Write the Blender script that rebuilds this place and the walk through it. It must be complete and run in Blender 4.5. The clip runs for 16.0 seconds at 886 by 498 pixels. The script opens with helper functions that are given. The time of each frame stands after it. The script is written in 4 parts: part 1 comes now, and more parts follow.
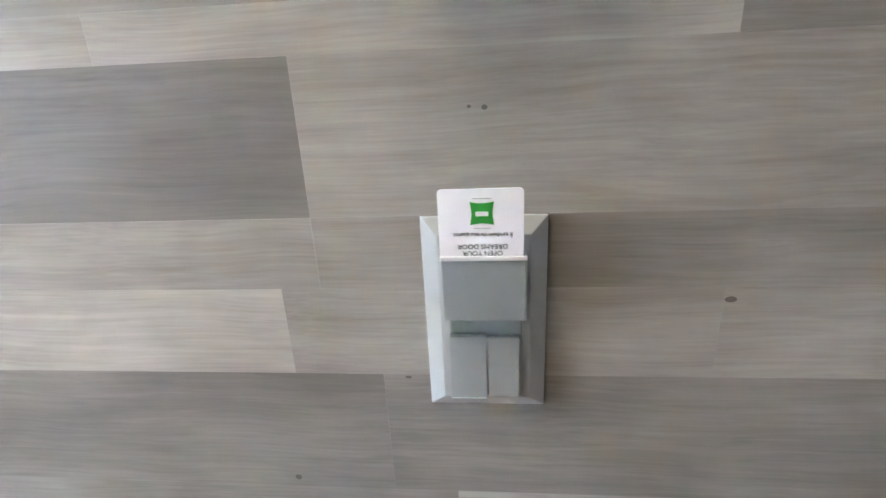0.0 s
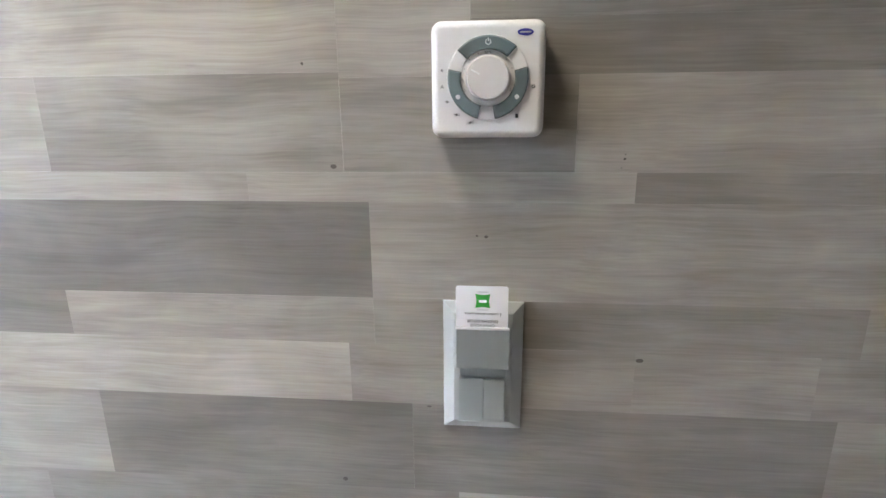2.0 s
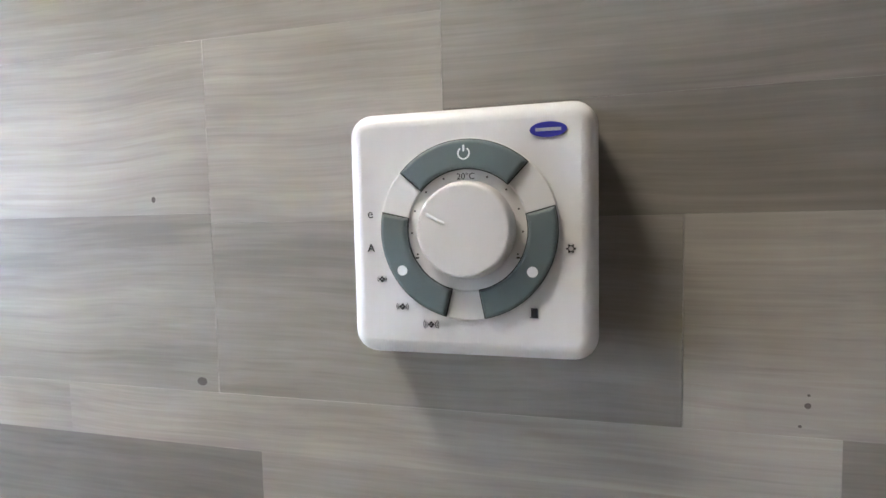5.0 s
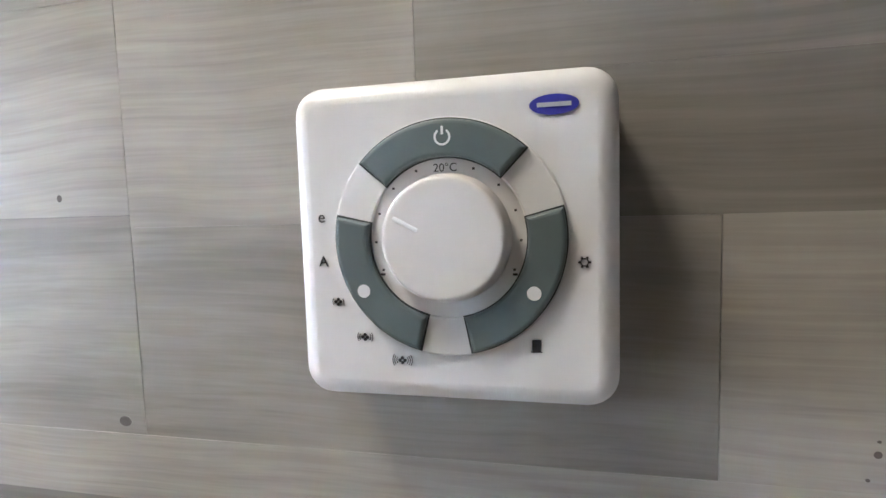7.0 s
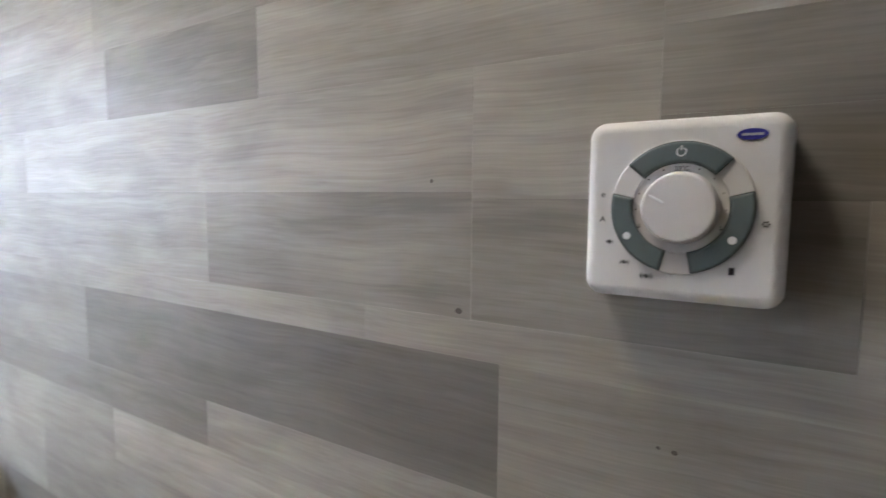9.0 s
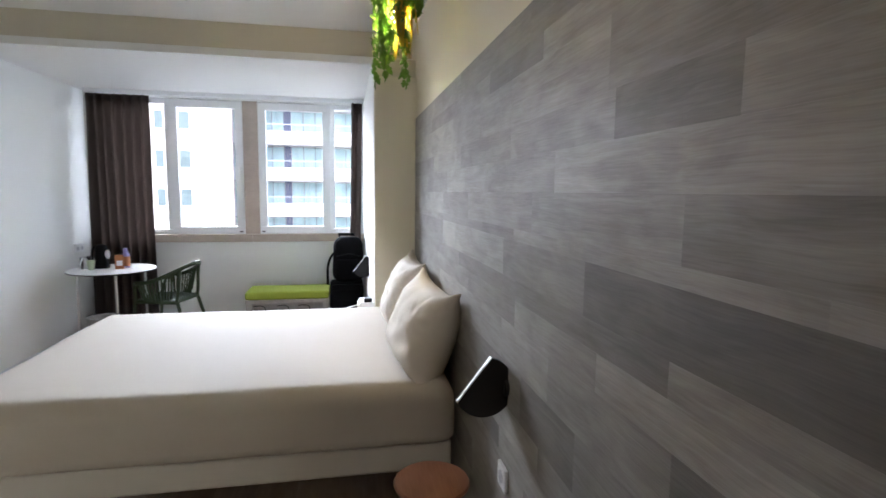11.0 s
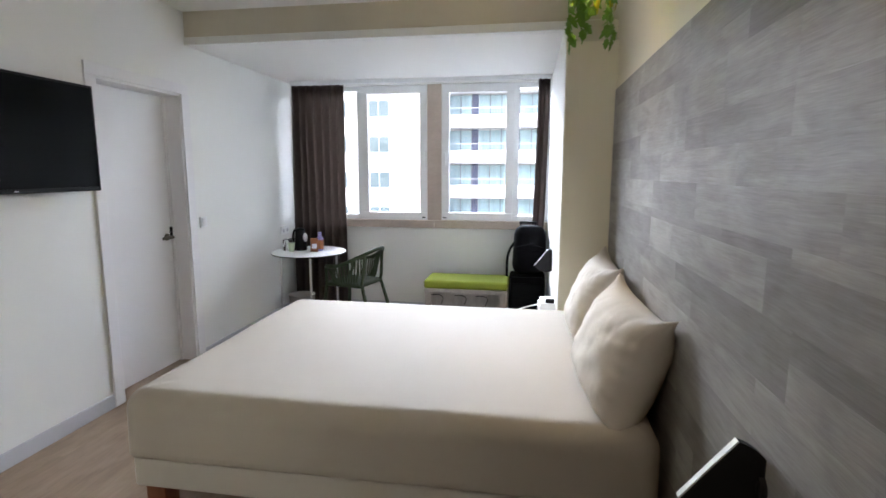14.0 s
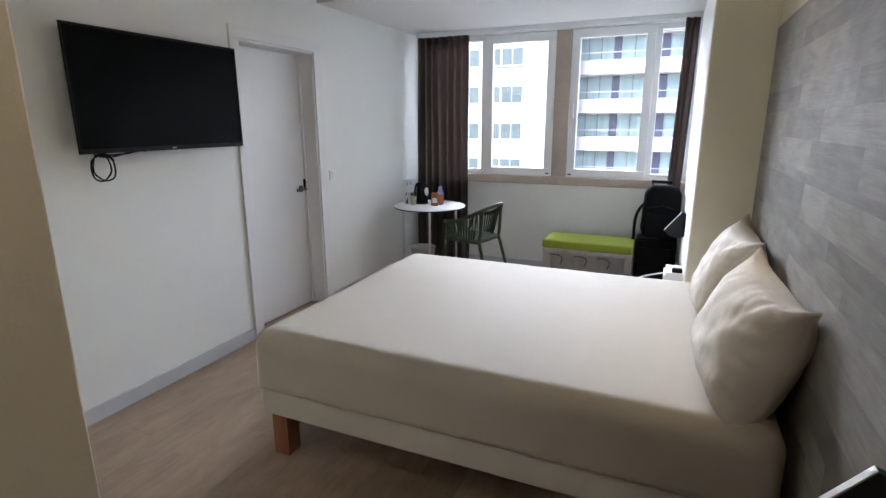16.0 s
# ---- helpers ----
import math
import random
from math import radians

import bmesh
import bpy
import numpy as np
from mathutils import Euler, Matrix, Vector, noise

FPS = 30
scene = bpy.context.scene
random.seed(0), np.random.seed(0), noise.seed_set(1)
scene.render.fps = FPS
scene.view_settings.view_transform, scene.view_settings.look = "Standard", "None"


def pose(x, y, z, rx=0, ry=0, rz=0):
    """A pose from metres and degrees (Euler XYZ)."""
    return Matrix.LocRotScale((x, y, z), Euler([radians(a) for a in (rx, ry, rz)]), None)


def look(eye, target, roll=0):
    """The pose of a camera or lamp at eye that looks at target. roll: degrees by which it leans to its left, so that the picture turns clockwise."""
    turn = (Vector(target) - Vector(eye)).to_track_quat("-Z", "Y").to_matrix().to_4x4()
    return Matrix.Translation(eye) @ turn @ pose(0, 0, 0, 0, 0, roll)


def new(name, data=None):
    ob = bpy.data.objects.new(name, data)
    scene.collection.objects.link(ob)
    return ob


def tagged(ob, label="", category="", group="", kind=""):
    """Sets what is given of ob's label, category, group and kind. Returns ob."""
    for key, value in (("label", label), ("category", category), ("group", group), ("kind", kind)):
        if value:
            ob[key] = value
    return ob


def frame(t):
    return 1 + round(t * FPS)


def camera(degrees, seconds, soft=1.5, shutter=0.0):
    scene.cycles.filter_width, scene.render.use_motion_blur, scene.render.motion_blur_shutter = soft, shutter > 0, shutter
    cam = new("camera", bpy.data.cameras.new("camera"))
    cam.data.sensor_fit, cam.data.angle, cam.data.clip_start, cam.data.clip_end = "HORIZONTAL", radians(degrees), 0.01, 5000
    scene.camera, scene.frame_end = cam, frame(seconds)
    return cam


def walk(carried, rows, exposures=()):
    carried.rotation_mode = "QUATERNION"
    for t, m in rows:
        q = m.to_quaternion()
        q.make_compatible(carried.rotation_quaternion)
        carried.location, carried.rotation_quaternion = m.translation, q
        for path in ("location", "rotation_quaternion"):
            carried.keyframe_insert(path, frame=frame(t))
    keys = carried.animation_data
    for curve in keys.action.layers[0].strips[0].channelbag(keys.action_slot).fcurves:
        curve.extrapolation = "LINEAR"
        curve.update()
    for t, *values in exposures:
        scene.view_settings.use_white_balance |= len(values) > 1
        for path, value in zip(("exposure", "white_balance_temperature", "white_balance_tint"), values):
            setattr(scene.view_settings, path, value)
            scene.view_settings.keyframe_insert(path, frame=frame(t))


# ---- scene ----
cam = camera(81.3, 16.0, 1.5, 0.25)
PATH = [
    (0, (-0.105, -0.378, 1.279), (-0.305, 1.479, 0.563), -3.0),
    (0.5, (-0.116, -0.392, 1.287), (-0.37, 1.469, 0.601), -2.0),
    (1, (-0.121, -0.436, 1.319), (-0.387, 1.444, 0.689), -1.5),
    (1.5, (-0.118, -0.526, 1.355), (-0.318, 1.383, 0.79), -1.1),
    (2, (-0.105, -0.593, 1.381), (-0.291, 1.333, 0.874), -0.5),
    (2.5, (-0.053, -0.566, 1.379), (-0.402, 1.341, 0.887), -0.2),
    (3, (0.026, -0.463, 1.386), (-0.471, 1.409, 0.888), -0.7),
    (3.5, (-0.012, -0.397, 1.416), (-0.535, 1.494, 1.026), -0.5),
    (4, (-0.053, -0.362, 1.434), (-0.518, 1.57, 1.208), -0.3),
    (4.2, (-0.051, -0.341, 1.422), (-0.586, 1.583, 1.297), -1.1),
    (6.3, (-0.085, -0.214, 1.425), (-0.527, 1.731, 1.272), -1.6),
    (6.5, (-0.083, -0.213, 1.425), (-0.524, 1.731, 1.269), -1.6),
    (7, (-0.073, -0.213, 1.427), (-0.514, 1.731, 1.262), -1.7),
    (7.5, (-0.069, -0.224, 1.432), (-0.508, 1.72, 1.266), -1.7),
    (8, (-0.06, -0.275, 1.434), (-0.561, 1.655, 1.272), -1.1),
    (8.5, (-0.073, -0.35, 1.434), (-0.769, 1.516, 1.244), -0.8),
    (9, (-0.068, -0.389, 1.42), (-1.109, 1.308, 1.23), 0.4),
    (9.3, (-0.036, -0.371, 1.411), (-1.372, 1.102, 1.192), 0.9),
    (9.5, (-0.023, -0.369, 1.406), (-1.527, 0.931, 1.182), 0.9),
    (10, (0.006, -0.422, 1.415), (-1.753, 0.505, 1.201), 0.6),
    (10.2, (0.023, -0.461, 1.418), (-1.796, 0.34, 1.205), 0.6),
    (12.3, (0.066, -0.523, 1.462), (-1.922, -0.546, 1.24), 0.9),
    (12.5, (0.043, -0.51, 1.469), (-1.945, -0.562, 1.251), 1.0),
    (13, (-0.053, -0.448, 1.461), (-2.038, -0.558, 1.244), 0.9),
    (13.5, (-0.238, -0.479, 1.451), (-2.217, -0.642, 1.218), 0.5),
    (14, (-0.382, -0.501, 1.46), (-2.334, -0.82, 1.164), 0.1),
    (14.5, (-0.477, -0.48, 1.476), (-2.368, -1.012, 1.103), 0.7),
    (15, (-0.502, -0.456, 1.462), (-2.325, -1.156, 1.028), 0.5),
    (15.5, (-0.484, -0.45, 1.484), (-2.271, -1.212, 1.009), 0.1),
    (16, (-0.469, -0.428, 1.489), (-2.248, -1.209, 1.013), -0.2),
]
EXPOSURES = [(0, 4.17, 5480, 10), (1.0, 4.14, 5480, 10), (2.5, 3.97, 5480, 10), (6.5, 3.92, 5400, 10),
             (8.0, 3.92, 5400, 10), (8.5, 3.82, 5450, 10), (9.0, 3.2, 5600, 11), (9.5, 2.38, 5750, 12),
             (10.0, 1.58, 5900, 14), (12.3, 1.65, 5950, 15), (14.0, 1.56, 6050, 15), (16.0, 1.33, 6000, 15)]
walk(cam, [(t, look(eye, target, roll)) for t, eye, target, roll in PATH], EXPOSURES)

# ---- light ----
world = bpy.data.worlds.new("world")
scene.world = world
world.use_nodes = True
wn = world.node_tree
sky = wn.nodes.new("ShaderNodeTexSky")
sky.sky_type = "NISHITA"
sky.sun_disc = False
sky.sun_elevation = radians(48)
sky.sun_rotation = radians(121)
sky.air_density, sky.dust_density = 1.0, 3.0
wn.links.new(sky.outputs[0], wn.nodes["Background"].inputs[0])
wn.nodes["Background"].inputs[1].default_value = 0.15
sun_data = bpy.data.lights.new("sun", "SUN")
sun_data.energy, sun_data.angle, sun_data.color = 5.0, radians(12), (1, 0.95, 0.88)
sun = new("sun", sun_data)
sun.matrix_world = look((20, -12, 30), (0, 0, 0))


def area_lamp(name, eye, target, sx, sy, watts, colour):
    d = bpy.data.lights.new(name, "AREA")
    d.shape, d.size, d.size_y, d.energy, d.color = "RECTANGLE", sx, sy, watts, colour
    ob = new(name, d)
    ob.matrix_world = look(eye, target)
    return ob


# lamp added outside above the window head, standing in for sky light
area_lamp("window_sky_light", (-14.0, -3.9, 4.95), (-4.0, -1.1, 1.4), 13.0, 1.7, 2150, (0.9, 0.95, 1.0))
# warm fill lamp added in the entrance passage; no fitting there is seen
area_lamp("passage_fill_lamp", (-0.7, -0.47, 2.575), (-0.7, -0.47, 0), 0.4, 0.4, 1.6, (1.0, 0.79, 0.55))


# ---- materials ----
def material(name, colour, rough=0.6, metal=0.0, spots=0.1, scale=30.0, bump=0.1, fine=300.0, stretch=(1, 1, 1), spec=0.5):
    """A painted, cloth or metal surface with broad and fine variation."""
    m = bpy.data.materials.new(name)
    m.use_nodes = True
    n, l = m.node_tree.nodes, m.node_tree.links
    b = n["Principled BSDF"]
    b.inputs["Roughness"].default_value = rough
    b.inputs["Metallic"].default_value = metal
    b.inputs["Specular IOR Level"].default_value = spec
    tc = n.new("ShaderNodeTexCoord")
    mp = n.new("ShaderNodeMapping")
    mp.inputs["Scale"].default_value = stretch
    l.new(tc.outputs["Object"], mp.inputs[0])
    big, small = n.new("ShaderNodeTexNoise"), n.new("ShaderNodeTexNoise")
    big.inputs["Scale"].default_value, big.inputs["Detail"].default_value = scale * 0.12, 4
    small.inputs["Scale"].default_value, small.inputs["Detail"].default_value = fine, 3
    l.new(mp.outputs[0], big.inputs["Vector"])
    l.new(mp.outputs[0], small.inputs["Vector"])
    mix = n.new("ShaderNodeMix")
    mix.data_type = "RGBA"
    mix.inputs[6].default_value = (*[c * (1 - spots) for c in colour], 1)
    mix.inputs[7].default_value = (*[min(1, c * (1 + spots)) for c in colour], 1)
    add = n.new("ShaderNodeMath")
    add.operation = "MULTIPLY_ADD"
    add.inputs[1].default_value = 0.4
    l.new(small.outputs[0], add.inputs[0])
    sc = n.new("ShaderNodeMath")
    sc.operation = "MULTIPLY"
    sc.inputs[1].default_value = 0.6
    l.new(big.outputs[0], sc.inputs[0])
    l.new(sc.outputs[0], add.inputs[2])
    l.new(add.outputs[0], mix.inputs[0])
    l.new(mix.outputs[2], b.inputs["Base Color"])
    bp = n.new("ShaderNodeBump")
    bp.inputs["Strength"].default_value = bump
    bp.inputs["Distance"].default_value = 0.002
    l.new(small.outputs[0], bp.inputs["Height"])
    l.new(bp.outputs[0], b.inputs["Normal"])
    return m


def wood(name, dark, light, axis=0, rough=0.5, grain=60.0, along=1.6, tinted=False, bump=0.15):
    """Wood with grain along one axis; tinted takes each piece's tone from its own object colour."""
    m = bpy.data.materials.new(name)
    m.use_nodes = True
    n, l = m.node_tree.nodes, m.node_tree.links
    b = n["Principled BSDF"]
    b.inputs["Roughness"].default_value = rough
    tc, info = n.new("ShaderNodeTexCoord"), n.new("ShaderNodeObjectInfo")
    mul = n.new("ShaderNodeMath")
    mul.operation = "MULTIPLY"
    mul.inputs[1].default_value = 37.0
    l.new(info.outputs["Random"], mul.inputs[0])
    add = n.new("ShaderNodeVectorMath")
    l.new(tc.outputs["Object"], add.inputs[0])
    l.new(mul.outputs[0], add.inputs[1])
    mp = n.new("ShaderNodeMapping")
    s = [grain] * 3
    s[axis] = along
    mp.inputs["Scale"].default_value = s
    l.new(add.outputs[0], mp.inputs[0])
    warp = n.new("ShaderNodeTexNoise")
    warp.inputs["Scale"].default_value = 5.0
    l.new(add.outputs[0], warp.inputs["Vector"])
    off = n.new("ShaderNodeVectorMath")
    off.operation = "MULTIPLY_ADD"
    off.inputs[1].default_value = (1.5, 1.5, 1.5)
    l.new(warp.outputs[1], off.inputs[0])
    l.new(mp.outputs[0], off.inputs[2])
    g = n.new("ShaderNodeTexNoise")
    g.inputs["Scale"].default_value, g.inputs["Detail"].default_value, g.inputs["Roughness"].default_value = 1.0, 5, 0.65
    l.new(off.outputs[0], g.inputs["Vector"])

    bent, sway = n.new("ShaderNodeVectorMath"), n.new("ShaderNodeTexNoise")
    sway.inputs["Scale"].default_value, sway.inputs["Detail"].default_value = 6.5, 1
    l.new(add.outputs[0], sway.inputs["Vector"])
    bent.operation = "MULTIPLY_ADD"
    bent.inputs[1].default_value = (0.017, 0.017, 0.017)
    l.new(sway.outputs[1], bent.inputs[0])
    l.new(add.outputs[0], bent.inputs[2])

    def figure(across, lengthwise, detail, distort):
        f, q = n.new("ShaderNodeTexNoise"), n.new("ShaderNodeMapping")
        f.inputs["Scale"].default_value, f.inputs["Detail"].default_value, f.inputs["Distortion"].default_value = 1.0, detail, distort
        k = [across] * 3
        k[axis] = lengthwise
        q.inputs["Scale"].default_value = k
        l.new(bent.outputs[0], q.inputs[0])
        l.new(q.outputs[0], f.inputs["Vector"])
        return f.outputs[0]

    def blend(before, value, weight):
        m2 = n.new("ShaderNodeMath")
        m2.operation = "MULTIPLY_ADD"
        m2.inputs[1].default_value = weight
        l.new(value, m2.inputs[0])
        if before is None:
            m2.inputs[2].default_value = 0.0
        else:
            l.new(before, m2.inputs[2])
        return m2.outputs[0]

    total = blend(None, figure(13.0, 5.0, 3, 0.6), 0.42)
    total = blend(total, figure(60.0, 3.2, 4, 0.9), 0.22)
    total = blend(total, figure(430.0, 11.0, 2, 0.4), 0.17)
    total = blend(total, g.outputs[0], 0.12)
    ramp = n.new("ShaderNodeMapRange")
    ramp.inputs[1].default_value, ramp.inputs[2].default_value = 0.36, 0.68
    l.new(total, ramp.inputs[0])
    mix = n.new("ShaderNodeMix")
    mix.data_type = "RGBA"
    mix.inputs[6].default_value, mix.inputs[7].default_value = (*dark, 1), (*light, 1)
    l.new(ramp.outputs[0], mix.inputs[0])
    last = mix.outputs[2]
    streak = n.new("ShaderNodeMapRange")
    streak.inputs[1].default_value, streak.inputs[2].default_value = 0.56, 0.74
    streak.inputs[3].default_value, streak.inputs[4].default_value = 1.0, 0.9
    l.new(figure(330.0, 8.0, 3, 0.35), streak.inputs[0])
    dark_lines = n.new("ShaderNodeMix")
    dark_lines.data_type, dark_lines.blend_type = "RGBA", "MULTIPLY"
    dark_lines.inputs[0].default_value = 1.0
    l.new(last, dark_lines.inputs[6])
    l.new(streak.outputs[0], dark_lines.inputs[7])
    last = dark_lines.outputs[2]
    if tinted:
        wave, stretch = n.new("ShaderNodeTexWave"), n.new("ShaderNodeMapping")
        k = [1.0] * 3
        k[axis] = 0.3
        stretch.inputs["Scale"].default_value = k
        l.new(bent.outputs[0], stretch.inputs[0])
        l.new(stretch.outputs[0], wave.inputs["Vector"])
        wave.bands_direction = "Z" if axis == 0 else "X"
        wave.inputs["Scale"].default_value, wave.inputs["Distortion"].default_value = 24.0, 16.0
        wave.inputs["Detail"].default_value, wave.inputs["Detail Scale"].default_value = 2.0, 0.3
        ring = n.new("ShaderNodeMapRange")
        ring.inputs[1].default_value, ring.inputs[2].default_value = 0.0, 0.4
        ring.inputs[3].default_value, ring.inputs[4].default_value = 0.93, 1.0
        l.new(wave.outputs["Fac"], ring.inputs[0])
        where = n.new("ShaderNodeMapRange")
        where.inputs[1].default_value, where.inputs[2].default_value = 0.52, 0.7
        l.new(figure(7.0, 2.5, 1, 0.2), where.inputs[0])
        cathedral = n.new("ShaderNodeMix")
        cathedral.data_type, cathedral.blend_type = "RGBA", "MULTIPLY"
        l.new(where.outputs[0], cathedral.inputs[0])
        l.new(last, cathedral.inputs[6])
        l.new(ring.outputs[0], cathedral.inputs[7])
        last = cathedral.outputs[2]
    if tinted:
        t = n.new("ShaderNodeMix")
        t.data_type, t.blend_type = "RGBA", "MULTIPLY"
        t.inputs[0].default_value = 1.0
        l.new(last, t.inputs[6])
        l.new(info.outputs["Color"], t.inputs[7])
        last = t.outputs[2]
    l.new(last, b.inputs["Base Color"])
    bp = n.new("ShaderNodeBump")
    bp.inputs["Strength"].default_value, bp.inputs["Distance"].default_value = bump, 0.001
    l.new(g.outputs[0], bp.inputs["Height"])
    l.new(bp.outputs[0], b.inputs["Normal"])
    return m


def glass(name, tint=(1, 1, 1), rough=0.0):
    m = bpy.data.materials.new(name)
    m.use_nodes = True
    b = m.node_tree.nodes["Principled BSDF"]
    b.inputs["Base Color"].default_value = (*tint, 1)
    b.inputs["Transmission Weight"].default_value = 1.0
    b.inputs["Roughness"].default_value = rough
    b.inputs["IOR"].default_value = 1.45
    return m


def glowing(name, colour, strength):
    m = bpy.data.materials.new(name)
    m.use_nodes = True
    b = m.node_tree.nodes["Principled BSDF"]
    b.inputs["Base Color"].default_value = (*colour, 1)
    b.inputs["Emission Color"].default_value = (*colour, 1)
    b.inputs["Emission Strength"].default_value = strength
    return m


PAINT = material("white_wall_paint", (0.78, 0.79, 0.77), 0.7, spots=0.03, scale=8, bump=0.12, fine=220)
CEIL = material("ceiling_paint", (0.8, 0.8, 0.79), 0.8, spots=0.03, scale=6, bump=0.1, fine=160)
CREAM = material("cream_wall_paint", (0.74, 0.69, 0.55), 0.65, spots=0.04, scale=8, bump=0.15, fine=220)
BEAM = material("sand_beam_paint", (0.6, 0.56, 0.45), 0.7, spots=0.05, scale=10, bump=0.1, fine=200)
LACQUER = material("white_door_lacquer", (0.76, 0.76, 0.77), 0.4, spots=0.02, scale=10, bump=0.04, fine=150)
PVC = material("white_window_plastic", (0.8, 0.82, 0.83), 0.35, spots=0.02, scale=20, bump=0.03, fine=200)
SKIRT = material("grey_skirting", (0.5, 0.51, 0.55), 0.5, spots=0.05, scale=20, bump=0.05)
STONE = material("beige_travertine", (0.47, 0.4, 0.34), 0.45, spots=0.25, scale=90, bump=0.15, fine=60, stretch=(1, 0.35, 1))
SHEET = material("cream_bed_sheet", (0.445, 0.403, 0.338), 0.85, spots=0.03, scale=12, bump=0.25, fine=700)
VALANCE = material("bed_base_cloth", (0.53, 0.5, 0.44), 0.9, spots=0.04, scale=12, bump=0.35, fine=600)
PILLOW = material("pillowcase_cotton", (0.6, 0.55, 0.475), 0.85, spots=0.04, scale=20, bump=0.25, fine=700)
BLACK = material("matt_black_metal", (0.016, 0.016, 0.017), 0.5, spots=0.1, scale=30, bump=0.03, spec=0.25)
BLACKPL = material("black_plastic", (0.008, 0.008, 0.009), 0.4, spots=0.1, scale=30, bump=0.02, spec=0.12)
SCREEN = material("dark_screen_glass", (0.004, 0.0045, 0.005), 0.2, spots=0.1, scale=4, bump=0.0, fine=3, spec=0.04)
NYLON = material("black_nylon_cloth", (0.007, 0.007, 0.008), 0.9, spots=0.3, scale=40, bump=0.5, fine=500, spec=0.06)
DIFF = material("white_diffuser_plastic", (0.82, 0.82, 0.8), 0.4, spots=0.02, bump=0.02)
THERM = material("white_device_plastic", (0.66, 0.66, 0.665), 0.38, spots=0.015, scale=40, bump=0.02, fine=900)
KNOBW = material("white_knob_plastic", (0.62, 0.61, 0.605), 0.42, spots=0.015, scale=40, bump=0.02, fine=900)
JOINTSHADE = material("dark_joint_shade_plastic", (0.03, 0.038, 0.04), 0.6, spots=0.05)
BUTTON = material("slate_grey_button_plastic", (0.105, 0.135, 0.14), 0.42, spots=0.06, scale=60, bump=0.05, fine=1200)
SILVER = material("silver_grey_switch_plastic", (0.33, 0.36, 0.36), 0.35, metal=0.25, spots=0.05, scale=60, bump=0.05, fine=1500)
PALESIL = material("pale_silver_plate_plastic", (0.37, 0.39, 0.395), 0.42, metal=0.0, spots=0.04, scale=60, bump=0.04, fine=1500)
CARDW = material("white_card_plastic", (0.82, 0.82, 0.86), 0.35, spots=0.01, bump=0.01)
GREENP = material("green_print", (0.05, 0.36, 0.04), 0.4, spots=0.04, bump=0.01)
INK = material("dark_print_ink", (0.012, 0.012, 0.015), 0.5, spots=0.1, bump=0.01)
FAINT = material("faint_print_ink", (0.42, 0.43, 0.46), 0.5, spots=0.1, bump=0.01)
BLUEP = material("blue_badge_print", (0.03, 0.03, 0.28), 0.35, spots=0.05, bump=0.01)
CHROME = material("brushed_chrome", (0.55, 0.55, 0.55), 0.28, metal=1.0, spots=0.06, scale=40, bump=0.05)
STEEL = material("dark_satin_steel", (0.11, 0.095, 0.075), 0.4, metal=0.7, spots=0.1, scale=60, bump=0.03)
CURTAIN = material("taupe_curtain_cloth", (0.1, 0.078, 0.068), 0.9, spots=0.12, scale=30, bump=0.5, fine=500)
GREENCH = material("olive_green_plastic", (0.042, 0.058, 0.03), 0.5, spots=0.08, scale=30, bump=0.04, spec=0.25)
LIME = material("lime_green_upholstery", (0.25, 0.3, 0.025), 0.85, spots=0.08, scale=30, bump=0.4, fine=600)
TABLEW = material("white_table_laminate", (0.78, 0.78, 0.78), 0.35, spots=0.02, bump=0.02)
PAPER = material("white_paper", (0.8, 0.8, 0.82), 0.7, spots=0.02, bump=0.05)


def leafy(name, colour):
    """Thin leaf: light passes through it."""
    m = material(name, colour, 0.5, spots=0.35, scale=60, bump=0.1)
    n, l = m.node_tree.nodes, m.node_tree.links
    t, x = n.new("ShaderNodeBsdfTranslucent"), n.new("ShaderNodeMixShader")
    t.inputs[0].default_value = (*[min(1, c * 1.6) for c in colour], 1)
    x.inputs[0].default_value = 0.35
    l.new(n["Principled BSDF"].outputs[0], x.inputs[1])
    l.new(t.outputs[0], x.inputs[2])
    l.new(x.outputs[0], n["Material Output"].inputs[0])
    return m


LEAF = leafy("green_leaf", (0.1, 0.2, 0.025))
LEAFY = leafy("yellow_leaf", (0.4, 0.33, 0.03))
ORANGE = material("orange_label", (0.38, 0.14, 0.05), 0.4, spots=0.1, bump=0.02)
VIOLET = material("violet_bottle_plastic", (0.3, 0.28, 0.6), 0.3, spots=0.1, bump=0.02)
CUPG = material("pale_green_paper", (0.62, 0.72, 0.5), 0.6, spots=0.05, bump=0.05)
BINM = material("grey_plastic_bin", (0.42, 0.4, 0.38), 0.5, spots=0.05, bump=0.03)
FACADE = material("white_facade_render", (0.7, 0.71, 0.71), 0.8, spots=0.04, scale=1, bump=0.05, fine=4)
FACADEP = material("pale_pink_facade_render", (0.72, 0.6, 0.56), 0.8, spots=0.05, scale=1, bump=0.05, fine=4)
FGLASS = material("facade_pale_glass", (0.38, 0.53, 0.57), 0.2, spots=0.4, scale=6, bump=0.0, fine=1.2, stretch=(1, 3, 0.3))
FDARK = material("facade_dark_panel", (0.12, 0.14, 0.23), 0.3, spots=0.1, scale=2, bump=0.0)
FWIN = material("facade_window_glass", (0.13, 0.18, 0.2), 0.12, spots=0.35, scale=6, bump=0.0, fine=2)
FMULL = material("facade_grey_mullion", (0.22, 0.23, 0.26), 0.5, spots=0.1, scale=2, bump=0.0)
FRAIL = material("facade_rail_metal", (0.7, 0.72, 0.75), 0.4, metal=0.4, spots=0.05)
